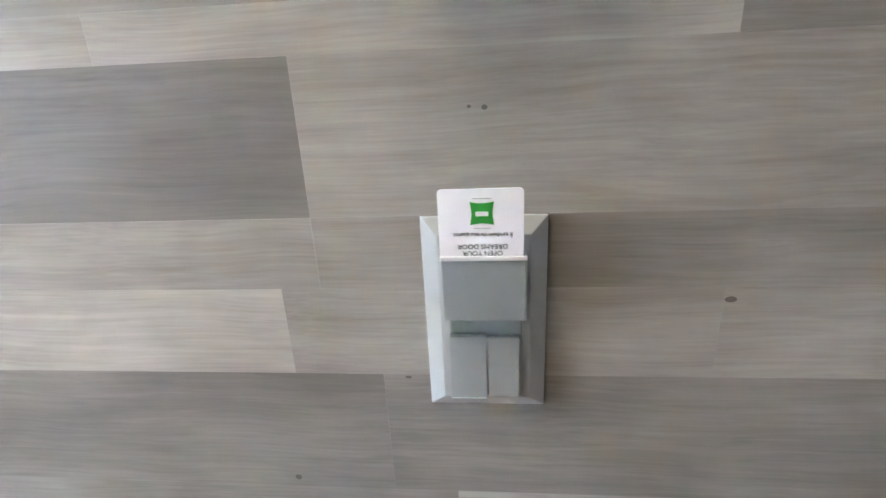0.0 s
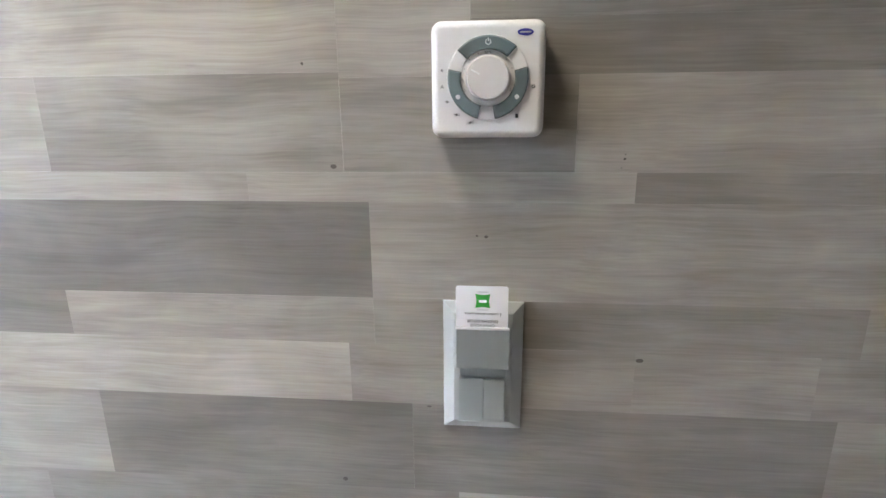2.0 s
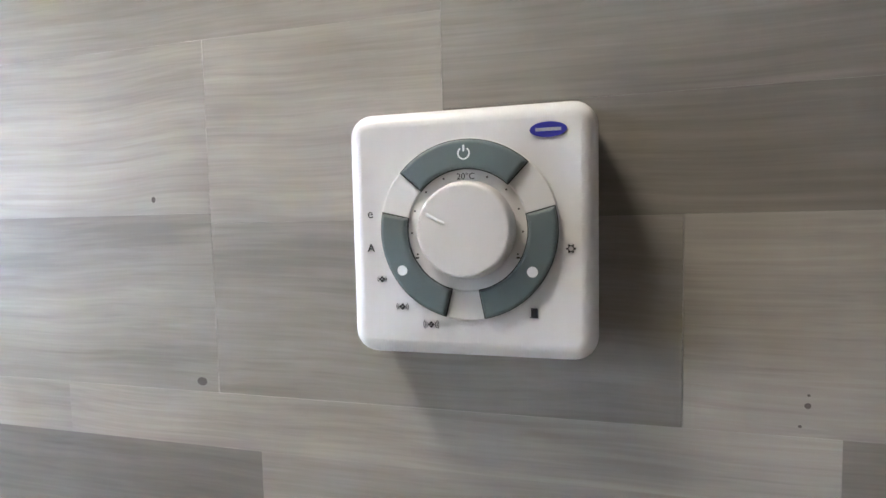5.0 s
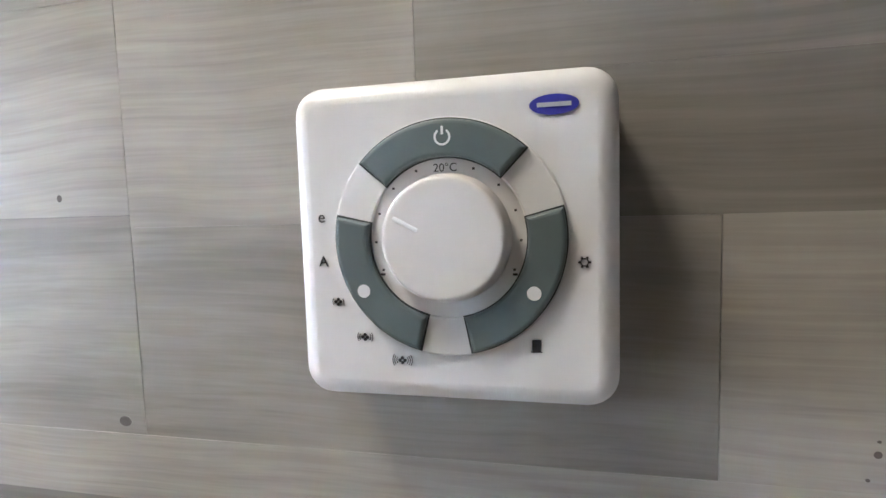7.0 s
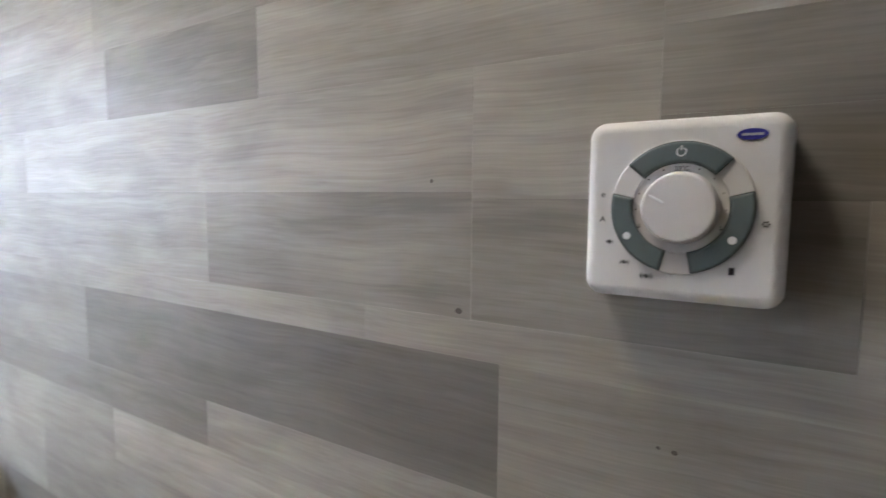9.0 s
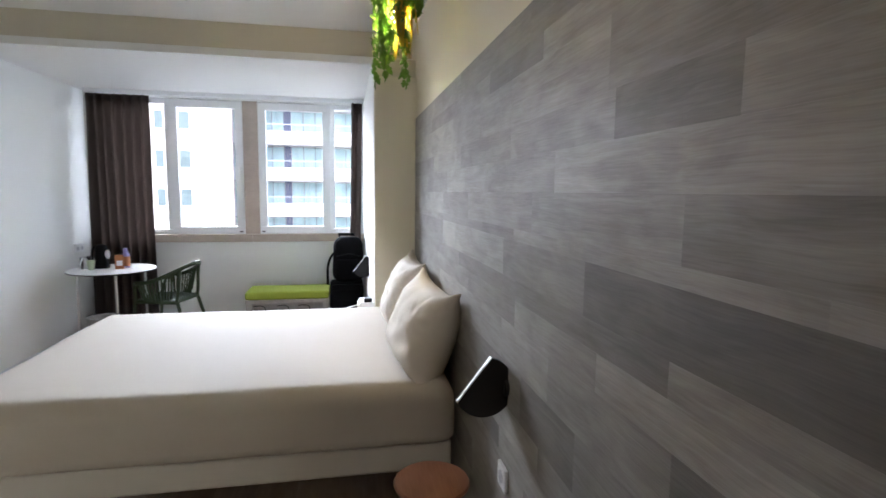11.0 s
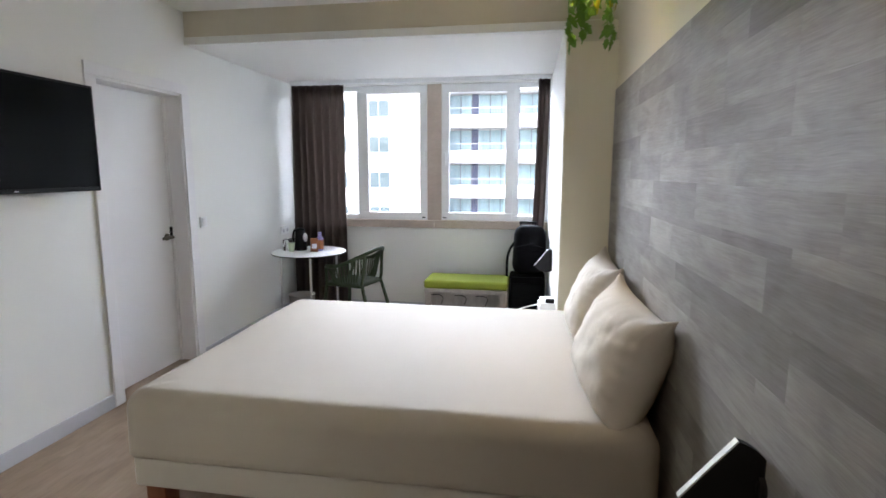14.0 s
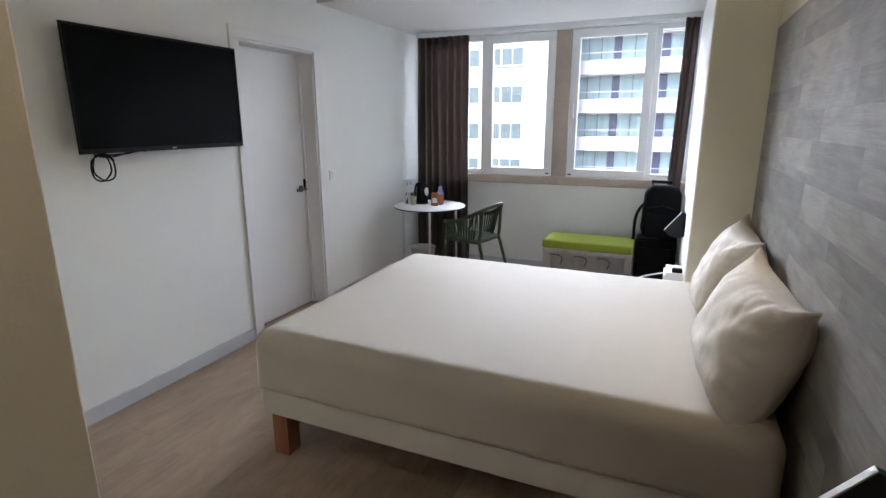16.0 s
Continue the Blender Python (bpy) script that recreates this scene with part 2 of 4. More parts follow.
STREET = material("street_asphalt", (0.06, 0.06, 0.06), 0.9, spots=0.3, scale=4, bump=0.2, fine=20)
PANE = glass("window_glass")
CLEAR = glass("tumbler_glass")
WPLANK = wood("grey_washed_plank", (0.52, 0.5, 0.475), (1.0, 0.985, 0.96), 0, 0.5, 260.0, 9.0, True, 0.25)
FLOORW = wood("beige_oak_floor", (0.26, 0.185, 0.128), (0.42, 0.315, 0.225), 0, 0.45, 45.0, 1.5, True, 0.12)
LEGW = wood("reddish_beech", (0.2, 0.07, 0.03), (0.36, 0.15, 0.07), 2, 0.4, 60.0, 3.0)
ROUNDW = wood("reddish_round_wood", (0.24, 0.1, 0.06), (0.4, 0.2, 0.13), 0, 0.4, 40.0, 3.0)
DARKW = wood("dark_wenge", (0.018, 0.013, 0.011), (0.045, 0.033, 0.028), 2, 0.5, 80.0, 2.0)
BENCHW = wood("grey_bench_wood", (0.33, 0.3, 0.28), (0.5, 0.47, 0.44), 2, 0.5, 60.0, 2.0)


# ---- builders ----
def bake(name, bm, mat, parent=None, smooth=False):
    me = bpy.data.meshes.new(name)
    bmesh.ops.recalc_face_normals(bm, faces=bm.faces)
    bm.to_mesh(me)
    bm.free()
    if smooth:
        for p in me.polygons:
            p.use_smooth = True
    me.materials.append(mat)
    ob = new(name, me)
    if parent:
        ob.parent = parent
    return ob


def part(name, bm, mat, parent, label="", smooth=False):
    ob = bake(name, bm, mat, parent, smooth)
    if label:
        tagged(ob, label)
    return ob


def thing(name, at, label, category, group="", kind="", rz=0.0):
    e = new(name)
    e.empty_display_size = 0.1
    e.matrix_world = pose(*at, 0, 0, rz)
    return tagged(e, label, category, group, kind)


def box(x0, x1, y0, y1, z0, z1, bevel=0.0, seg=2, bm=None):
    b = bmesh.new()
    bmesh.ops.create_cube(b, size=1)
    for v in b.verts:
        v.co = ((x0 + x1) / 2 + v.co.x * (x1 - x0), (y0 + y1) / 2 + v.co.y * (y1 - y0), (z0 + z1) / 2 + v.co.z * (z1 - z0))
    if bevel:
        bmesh.ops.bevel(b, geom=b.edges[:], offset=bevel, segments=seg, profile=0.5, affect="EDGES")
    return merge(bm, b)


def merge(bm, b):
    if bm is None:
        return b
    me = bpy.data.meshes.new("joined")
    b.to_mesh(me)
    b.free()
    bm.from_mesh(me)
    bpy.data.meshes.remove(me)
    return bm


def lathe(profile, n=32, bm=None, at=(0, 0, 0), axis="z"):
    """A turned solid from (radius, height) pairs."""
    b = bmesh.new()
    rings = []
    for r, h in profile:
        rings.append([b.verts.new((r * math.cos(2 * math.pi * i / n), r * math.sin(2 * math.pi * i / n), h)) for i in range(n)])
    for a, c in zip(rings, rings[1:]):
        for i in range(n):
            b.faces.new((a[i], a[(i + 1) % n], c[(i + 1) % n], c[i]))
    b.faces.new(rings[0][::-1])
    b.faces.new(rings[-1])
    if axis == "y":
        b.transform(Matrix.Rotation(radians(90), 4, "X"))
    elif axis == "x":
        b.transform(Matrix.Rotation(radians(90), 4, "Y"))
    b.transform(Matrix.Translation(at))
    return merge(bm, b)


def tube(points, r, n=10, bm=None, closed=False):
    """A round bar along a line of points."""
    b = bmesh.new()
    pts = [Vector(p) for p in points]
    rings = []
    last = None
    for i, p in enumerate(pts):
        d = (pts[min(i + 1, len(pts) - 1)] - pts[max(i - 1, 0)]).normalized()
        up = Vector((0, 0, 1)) if abs(d.z) < 0.9 else Vector((0, 1, 0))
        if last is not None and abs(last.dot(d)) < 0.95:
            up = last
        s = d.cross(up).normalized()
        u = s.cross(d).normalized()
        last = u
        rings.append([b.verts.new(p + r * (math.cos(2 * math.pi * k / n) * s + math.sin(2 * math.pi * k / n) * u)) for k in range(n)])
    for a, c in zip(rings, rings[1:]):
        for k in range(n):
            b.faces.new((a[k], a[(k + 1) % n], c[(k + 1) % n], c[k]))
    b.faces.new(rings[0][::-1])
    b.faces.new(rings[-1])
    return merge(bm, b)


def bezier(p0, p1, p2, p3, n=16):
    out = []
    for i in range(n + 1):
        t = i / n
        a = (1 - t) ** 3, 3 * t * (1 - t) ** 2, 3 * t * t * (1 - t), t ** 3
        out.append(tuple(sum(w * p[k] for w, p in zip(a, (p0, p1, p2, p3))) for k in range(3)))
    return out


def prism(outline, y0, y1, bevel=0.0, bm=None, seg=2):
    """A flat shape given in x and z, extruded from y0 to y1."""
    b = bmesh.new()
    f = b.faces.new([b.verts.new((x, y0, z)) for x, z in outline])
    r = bmesh.ops.extrude_face_region(b, geom=[f])
    for v in r["geom"]:
        if isinstance(v, bmesh.types.BMVert):
            v.co.y = y1
    bmesh.ops.recalc_face_normals(b, faces=b.faces)
    if bevel:
        edges = [e for e in b.edges if all(abs(v.co.y - y1) < 1e-7 for v in e.verts)]
        bmesh.ops.bevel(b, geom=edges, offset=bevel, segments=seg, profile=0.5, affect="EDGES")
    return merge(bm, b)


def rounded(x0, x1, z0, z1, r, n=6):
    out = []
    for cx, cz, a in ((x1 - r, z1 - r, 0), (x0 + r, z1 - r, 90), (x0 + r, z0 + r, 180), (x1 - r, z0 + r, 270)):
        for i in range(n + 1):
            t = radians(a + 90 * i / n)
            out.append((cx + r * math.cos(t), cz + r * math.sin(t)))
    return out


def arc_band(r0, r1, a0, a1, n=28):
    up = [(r1 * math.cos(radians(a0 + (a1 - a0) * i / n)), r1 * math.sin(radians(a0 + (a1 - a0) * i / n))) for i in range(n + 1)]
    down = [(r0 * math.cos(radians(a1 + (a0 - a1) * i / n)), r0 * math.sin(radians(a1 + (a0 - a1) * i / n))) for i in range(n + 1)]
    return up + down


def lettering(name, text, size, at, mat, parent, turn=0.0, label=""):
    """Words standing flat on a wall that faces -y; at is the middle, in the parent's frame."""
    c = bpy.data.curves.new(name, "FONT")
    c.body, c.size, c.align_x, c.align_y, c.extrude = text, size, "CENTER", "CENTER", 0.0001
    tmp = new("lettering", c)
    me = bpy.data.meshes.new_from_object(tmp)
    bpy.data.objects.remove(tmp)
    bpy.data.curves.remove(c)
    me.transform(pose(*at) @ pose(0, 0, 0, 90, 0, 0) @ pose(0, 0, 0, 0, 0, turn))
    me.materials.clear()
    me.materials.append(mat)
    ob = new(name, me)
    ob.parent = parent
    if label:
        tagged(ob, label)
    return ob


def structure(name, bm, mat, label, category):
    return tagged(bake(name, bm, mat), label, category, kind="structure")


# ---- shell ----
TVY, WINX, CEILZ, BAYZ, BEAMX = -3.02, -5.72, 2.61, 2.375, -4.0
structure("floor", box(-6.0, 2.2, -3.3, 0.2, -0.12, -0.004), FLOORW, "beige oak floor base under the boards", "floor").color = (0.6, 0.6, 0.6, 1)
structure("ceiling", box(BEAMX, 2.2, -3.3, 0.2, CEILZ, CEILZ + 0.12), CEIL, "smooth white painted ceiling", "ceiling")
structure("ceiling_bay", box(-6.1, BEAMX - 0.05, -3.3, 0.2, BAYZ, BAYZ + 0.3), CEIL, "lower white ceiling over the window bay", "ceiling")
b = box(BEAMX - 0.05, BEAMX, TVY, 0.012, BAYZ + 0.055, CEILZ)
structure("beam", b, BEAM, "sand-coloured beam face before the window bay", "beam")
structure("trim_beam", box(BEAMX - 0.05, BEAMX + 0.012, TVY, 0.012, BAYZ, BAYZ + 0.055, 0.004), PAINT, "pale lip along the beam's lower edge", "trim")
structure("wall_north", box(-6.0, 2.2, 0.012, 0.2, -0.1, CEILZ), CREAM, "cream painted wall behind the bed", "wall")
DX0, DX1, DH = -3.90, -3.135, 2.015
b = box(-6.0, DX0, TVY - 0.3, TVY, -0.1, CEILZ)
box(DX1, 2.2, TVY - 0.3, TVY, -0.1, CEILZ, bm=b)
box(DX0, DX1, TVY - 0.3, TVY, DH, CEILZ, bm=b)
structure("wall_south", b, PAINT, "white painted wall with the television and a door", "wall")
WY0, WY1, WZ0, WZ1 = -2.93, -0.30, 0.955, 2.345
b = box(WINX - 0.3, WINX, -3.3, 0.2, -0.1, WZ0 - 0.08)
box(WINX - 0.3, WINX, -3.3, WY0, WZ0 - 0.08, BAYZ, bm=b)
box(WINX - 0.3, WINX, WY1, 0.2, WZ0 - 0.08, BAYZ, bm=b)
box(WINX - 0.3, WINX, WY0, WY1, WZ1, BAYZ, bm=b)
structure("wall_west", b, PAINT, "white wall below and around the window", "wall")
structure("wall_east", box(2.0, 2.2, -3.3, 0.2, -0.1, CEILZ), PAINT, "plain wall closing the entrance passage", "wall")
b = box(-0.846, 2.2, TVY, -1.12, -0.1, CEILZ, 0.004)
structure("wall_passage", b, CREAM, "cream painted corner of the entrance passage", "wall")
b = box(WINX, -3.72, -0.29, 0.012, -0.1, 2.235, 0.003)
structure("column", b, CREAM, "cream column beside the window bay", "column")
b = box(WINX, -3.74, -0.294, -0.2905, -0.1, BAYZ)
structure("wall_column", b, PAINT, "white reveal on the window side of the column", "wall")
# darker beam colour stands in for the shadow band above the column
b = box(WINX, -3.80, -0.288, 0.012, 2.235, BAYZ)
structure("trim_column", b, BEAM, "set-back head above the column, sand-coloured for the shadow band there", "trim")
structure("trim_dark_frame", box(-0.701, -0.30, -1.12, -1.115, 0, CEILZ, 0.001), DARKW, "dark wenge door frame in the passage", "door frame")
# unseen dark panel behind the frame, added to cut bounced light
structure("door_2", box(-0.298, 1.998, -1.12, -1.117, 0, CEILZ, 0.001), DARKW, "unseen dark wood panel added to cut bounced light in the passage", "wardrobe")

b = box(-3.055, -0.846, TVY, TVY + 0.014, 0, 0.085, 0.003)
structure("baseboard", b, SKIRT, "grey skirting board along the white wall", "baseboard")
structure("baseboard_2", box(WINX, -3.98, TVY, TVY + 0.014, 0, 0.062, 0.003), SKIRT, "grey skirting board beyond the door", "baseboard")
structure("baseboard_3", box(WINX, WINX + 0.014, TVY + 0.014, -0.3, 0, 0.062, 0.003), SKIRT, "grey skirting board below the window", "baseboard")


# door with trim
def room_door():
    d = thing("door_1", ((DX0 + DX1) / 2, TVY - 0.13, 0), "closed white lacquered door set deep in its frame", "door", kind="structure")
    w = (DX1 - DX0) / 2
    part("leaf", box(-w + 0.018, w - 0.018, -0.04, 0, 0.006, DH - 0.02, 0.002), LACQUER, d)
    for s in (-1, 1):
        part("lining", box(s * w, s * (w - 0.016), -0.1, 0.13, 0, DH - 0.016, 0.002), LACQUER, d)
    part("lining", box(-w, w, -0.1, 0.13, DH - 0.016, DH, 0.002), LACQUER, d)
    part("stop", box(-w + 0.016, -w + 0.034, 0, 0.018, 0, DH - 0.018, 0.002), LACQUER, d)
    for s in (-1, 1):
        part("casing", box(s * w, s * (w + 0.075), 0.131, 0.146, 0, DH, 0.004), LACQUER, d)
    part("casing", box(-w - 0.075, w + 0.075, 0.131, 0.146, DH, DH + 0.072, 0.004), LACQUER, d)
    part("threshold", box(-w + 0.017, w - 0.017, -0.04, 0.129, -0.004, 0.002), FLOORW, d, "pale wooden threshold")
    h = part("handle", tube([(-w + 0.085, 0.001, 0.975), (-w + 0.085, 0.01, 0.975)], 0.026, 20), STEEL, d, "dark steel lever handle", True)
    part("neck", tube([(-w + 0.085, 0.01, 0.975), (-w + 0.085, 0.05, 0.975)], 0.01, 14), STEEL, h)
    part("lever", box(-w + 0.072, -w + 0.19, 0.045, 0.06, 0.965, 0.986, 0.005), STEEL, h)
    part("lock_plate", box(-w + 0.035, -w + 0.05, 0.001, 0.02, 0.98, 1.05, 0.004), BLACKPL, d, "dark latch plate")
    return d


room_door()


# window
def sash(parent, y0, y1, z0, z1, x, frame_w, proud):
    for a in ((y0, y1, z0, z0 + frame_w), (y0, y1, z1 - frame_w, z1)):
        part("rail", box(x - 0.03, x + proud, *a, 0.004), PVC, parent)
    for a in ((y0, y0 + frame_w), (y1 - frame_w, y1)):
        part("stile", box(x - 0.03, x + proud - 0.001, *a, z0 + frame_w, z1 - frame_w, 0.004), PVC, parent)
    g = part("pane", box(x - 0.012, x - 0.006, y0 + frame_w - 0.01, y1 - frame_w + 0.01, z0 + frame_w - 0.01, z1 - frame_w + 0.01), PANE, parent)
    g.visible_shadow = False


FX = -5.80
win = thing("window_1", (0, 0, 0), "white plastic window with two tilting sashes, shut", "window", kind="structure")
sash(win, -2.262, -1.548, WZ0, 2.338, FX + 0.02, 0.078, 0.03)
sash(win, -1.395, -0.655, WZ0 + 0.002, 2.338, FX + 0.02, 0.078, 0.03)
sash(win, WY0, -2.262, WZ0, WZ1, FX - 0.01, 0.05, 0.03)
sash(win, -0.655, WY1, WZ0, WZ1, FX - 0.01, 0.05, 0.03)
for y in (-1.585, -1.36):
    part("handle", box(FX + 0.05, FX + 0.075, y - 0.012, y + 0.012, 1.52, 1.66, 0.006), PVC, win, "white window handle")
    part("catch", box(FX + 0.05, FX + 0.056, y - 0.018, y + 0.018, 0.975, 0.987, 0.002), BLACKPL, win, "small dark catch")
structure("trim_mullion", box(FX - 0.1, FX + 0.05, -1.546, -1.397, WZ0, WZ1, 0.003), STONE, "beige travertine post between the windows", "post")
b = box(FX - 0.2, WINX + 0.025, -2.95, -1.466, WZ0 - 0.08, WZ0 - 0.001, 0.004)
structure("window_sill", b, STONE, "beige travertine window sill slab", "sill")
structure("window_sill_2", box(FX - 0.2, WINX + 0.025, -1.464, -0.296, WZ0 - 0.08, WZ0 - 0.001, 0.004), STONE, "beige travertine window sill slab", "sill")


# ---- bed ----
def cushion(sx, sy, sz, nx=60, ny=60, pinch=0.14, seed=0, wrinkle=0.011):
    """A stuffed pillow lying flat: full in the middle, thin at the edge, drawn to points at the corners."""
    b = bmesh.new()
    rows = {}
    for side in (1, -1):
        for i in range(nx + 1):
            for j in range(ny + 1):
                edge = i in (0, nx) or j in (0, ny)
                if edge and side == -1:
                    rows[side, i, j] = rows[1, i, j]
                    continue
                u, v = 2 * i / nx - 1, 2 * j / ny - 1
                full = (max(0, 1 - abs(u) ** 2.6) * max(0, 1 - abs(v) ** (2.2 + 4 * max(0, -v)))) ** 0.47
                tip = (abs(u) * abs(v)) ** 6 if v > 0 else -0.55 * (abs(u) * abs(v)) ** 4
                crease = 0.9 * noise.noise((math.atan2(v, u) * 7 + seed, u + v, side * 2)) * max(0, (u * u + v * v) - 0.4) + 0.1 * noise.noise((u * 16 + v * 6 + seed, v * 7 - u * 3, side)) * (0.3 + abs(v))
                x = sx / 2 * u * (1 - pinch * (1 - v ** 4) * abs(u) ** 2) * (1 + 0.11 * tip)
                y = sy / 2 * v * (1 - pinch * (1 - u ** 4) * abs(v) ** 2) * (1 + 0.11 * tip)
                w = wrinkle * (noise.noise((u * 3 + seed, v * 3, side)) + 0.7 * noise.noise((u * 9 + seed, v * 4 + u * 3, side * 3)) * (abs(u * v) + 0.25) + crease)
                z = side * (sz / 2 * full + w * (full ** 0.4))
                rows[side, i, j] = b.verts.new((x, y, z))
    for side in (1, -1):
        for i in range(nx):
            for j in range(ny):
                q = [rows[side, i, j], rows[side, i + 1, j], rows[side, i + 1, j + 1], rows[side, i, j + 1]]
                b.faces.new(q if side == 1 else q[::-1])
    return b


def soft_box(x0, x1, y0, y1, z0, z1, r, cells, amp, seed, sag=0.0):
    """A padded block with rounded edges and slightly uneven cloth."""
    b = box(x0, x1, y0, y1, z0, z1, r, 5)
    long_edges = [e for e in b.edges if e.calc_length() > 0.3]
    bmesh.ops.subdivide_edges(b, edges=long_edges, cuts=cells, use_grid_fill=True)
    bmesh.ops.triangulate(b, faces=[f for f in b.faces if len(f.verts) > 4])
    for v in b.verts:
        p = v.co
        side = 1 if p.z < z1 - r * 0.6 else 0.35
        n = noise.noise((p.x * 2.1 + seed, p.y * 2.1, p.z * 5)) + 0.5 * noise.noise((p.x * 7 + seed, p.y * 7, p.z * 3))
        c = Vector(((x0 + x1) / 2, (y0 + y1) / 2, p.z))
        out = (p - c).normalized()
        v.co = p + out * amp * n * side + Vector((0, 0, amp * 0.6 * n if p.z > z0 + 0.02 else 0))
    return b


def padded_slab(hx, hy, z0, z1, corner, edge, amp, seed):
    """A mattress: rounded in plan and along its upper edge, the sheet drawn tight with small puckers at the corners."""
    b = bmesh.new()
    plan, n = [], 10
    for cx, cy, a in ((1, 1, 0), (-1, 1, 90), (-1, -1, 180), (1, -1, 270)):
        for i in range(n + 1):
            t = radians(a + 90 * i / n)
            plan.append((cx * (hx - corner) + corner * math.cos(t), cy * (hy - corner) + corner * math.sin(t), math.cos(t), math.sin(t)))
    full = []
    for p, q in zip(plan, plan[1:] + plan[:1]):
        d = math.hypot(p[0] - q[0], p[1] - q[1])
        k = max(1, int(d / 0.04))
        full += [tuple(u + (v - u) * i / k for u, v in zip(p, q)) for i in range(k)]
    levels = [(0.03, z0), (0.012, z0 + 0.004), (0.0, z0 + 0.018)]
    levels += [(0.0, z0 + 0.018 + (z1 - edge - z0 - 0.018) * i / 7) for i in range(1, 8)]
    levels += [(edge * (1 - math.cos(radians(90 * i / 8))), z1 - edge + edge * math.sin(radians(90 * i / 8))) for i in range(1, 9)]
    rings = []

    def sheet(x, y, z, side):
        n1 = noise.noise((x * 1.8 + seed, y * 1.8, z * 4)) + 0.35 * noise.noise((x * 6 + seed, y * 6, z * 2))
        return amp * n1 * (1.0 if side else 0.6)

    for inset, z in levels:
        ring = []
        for x, y, nx, ny in full:
            near = max(0.0, 1 - math.hypot(hx - abs(x), hy - abs(y)) / 0.4)
            pucker = 0.006 * near * noise.noise((x * 22 + seed, y * 22, z * 1.5)) * max(0.0, min(1.0, (z1 - z) / 0.1))
            o = sheet(x, y, z, True) + pucker - inset
            ring.append(b.verts.new((x + nx * o, y + ny * o, z + (sheet(x, y, 1, False) if z > z1 - edge else 0))))
        rings.append(ring)
    top = levels[-1][0]
    for i in range(1, 15):
        s = 1 - i / 15
        ring = []
        for x, y, nx, ny in full:
            px, py = (x - nx * top) * s, (y - ny * top) * s
            ring.append(b.verts.new((px, py, z1 + 0.006 * (1 - s) + sheet(px, py, 1, False))))
        rings.append(ring)
    m = len(full)
    for u, v in zip(rings, rings[1:]):
        for i in range(m):
            b.faces.new((u[i], u[(i + 1) % m], v[(i + 1) % m], v[i]))
    b.faces.new(rings[-1])
    b.faces.new(rings[0][::-1])
    return b


def bed():
    t = thing("bed", (-2.86, -1.02, 0), "double bed with a cream fitted sheet, made up", "bed")
    part("bed_base", soft_box(-0.79, 0.785, -1.02, 0.97, 0.2, 0.335, 0.02, 16, 0.003, 3), VALANCE, t, "pale cloth-covered bed base", True)
    mattress = padded_slab(0.81, 1.022, 0.332, 0.603, 0.085, 0.085, 0.007, 9)
    mattress.transform(Matrix.Translation((0, -0.033, 0)))
    part("mattress", mattress, SHEET, t, "mattress under a cream fitted sheet", True)
    for x in (-0.73, 0.73):
        for y in (-0.935, 0.86):
            part("leg", box(x - 0.042, x + 0.042, y - 0.042, y + 0.042, 0, 0.203, 0.004), LEGW, t, "square reddish wooden leg")
    return t


bed()


def pillow(x, y, z, w, h, thick, lean, turn, seed):
    ob = bake("pillow", cushion(w, h, thick, seed=seed), PILLOW, smooth=True)
    tagged(ob, "plump cream cotton pillow leaning on the panelled wall", "pillow", "pillows on the bed")
    ob.matrix_world = pose(x, y, z, 90 - lean, 0, turn)
    return ob


pillow(-2.44, -0.128, 0.77, 0.75, 0.45, 0.27, 20, 3, 4)
pillow(-3.2, -0.128, 0.79, 0.71, 0.46, 0.24, 20, -2, 11)


# ---- reading lamps ----
def reading_lamp(at, root, group):
    """Half-disc shade with a white diffuser along its straight side, on a short wall arm."""
    t = thing("reading_lamp", at, "matt black half-round wall reading lamp, switched off", "lamp", group)
    r, big, cut, n = 0.089, 0.0975, 0.04, 36
    a0 = math.asin(cut / big)
    out = [(big * math.cos(math.pi - a0 + (math.pi + 2 * a0) * i / n), big * math.sin(math.pi - a0 + (math.pi + 2 * a0) * i / n) - cut) for i in range(n + 1)]
    b = prism(out, -0.0115, 0.0115, 0.002)
    tilt = pose(0, 0, 0, 0, 0, 90) @ pose(0, 0, 0, 0, -52, 0)
    b.transform(tilt)
    part("shade", b, BLACK, t, "matt black half-round shade")
    b = box(-r, r, -0.009, 0.009, 0.0005, 0.004, 0.001)
    b.transform(tilt)
    part("diffuser", b, DIFF, t, "white strip diffuser")
    rx, ry = root
    part("arm", tube([(0, 0.03, -0.03), (rx, ry, -0.03)], 0.009), BLACK, t)
    part("rose", lathe([(0.03, 0), (0.03, 0.012), (0.026, 0.015)], 24, None, (rx, ry, -0.03), "y" if rx == 0 else "x"), BLACK, t)
    return t


reading_lamp((-1.478, -0.108, 0.835), (0, 0.108), "bedside reading lamps")
reading_lamp((-4.6, -0.376, 0.775), (0, 0.082), "bedside reading lamps")


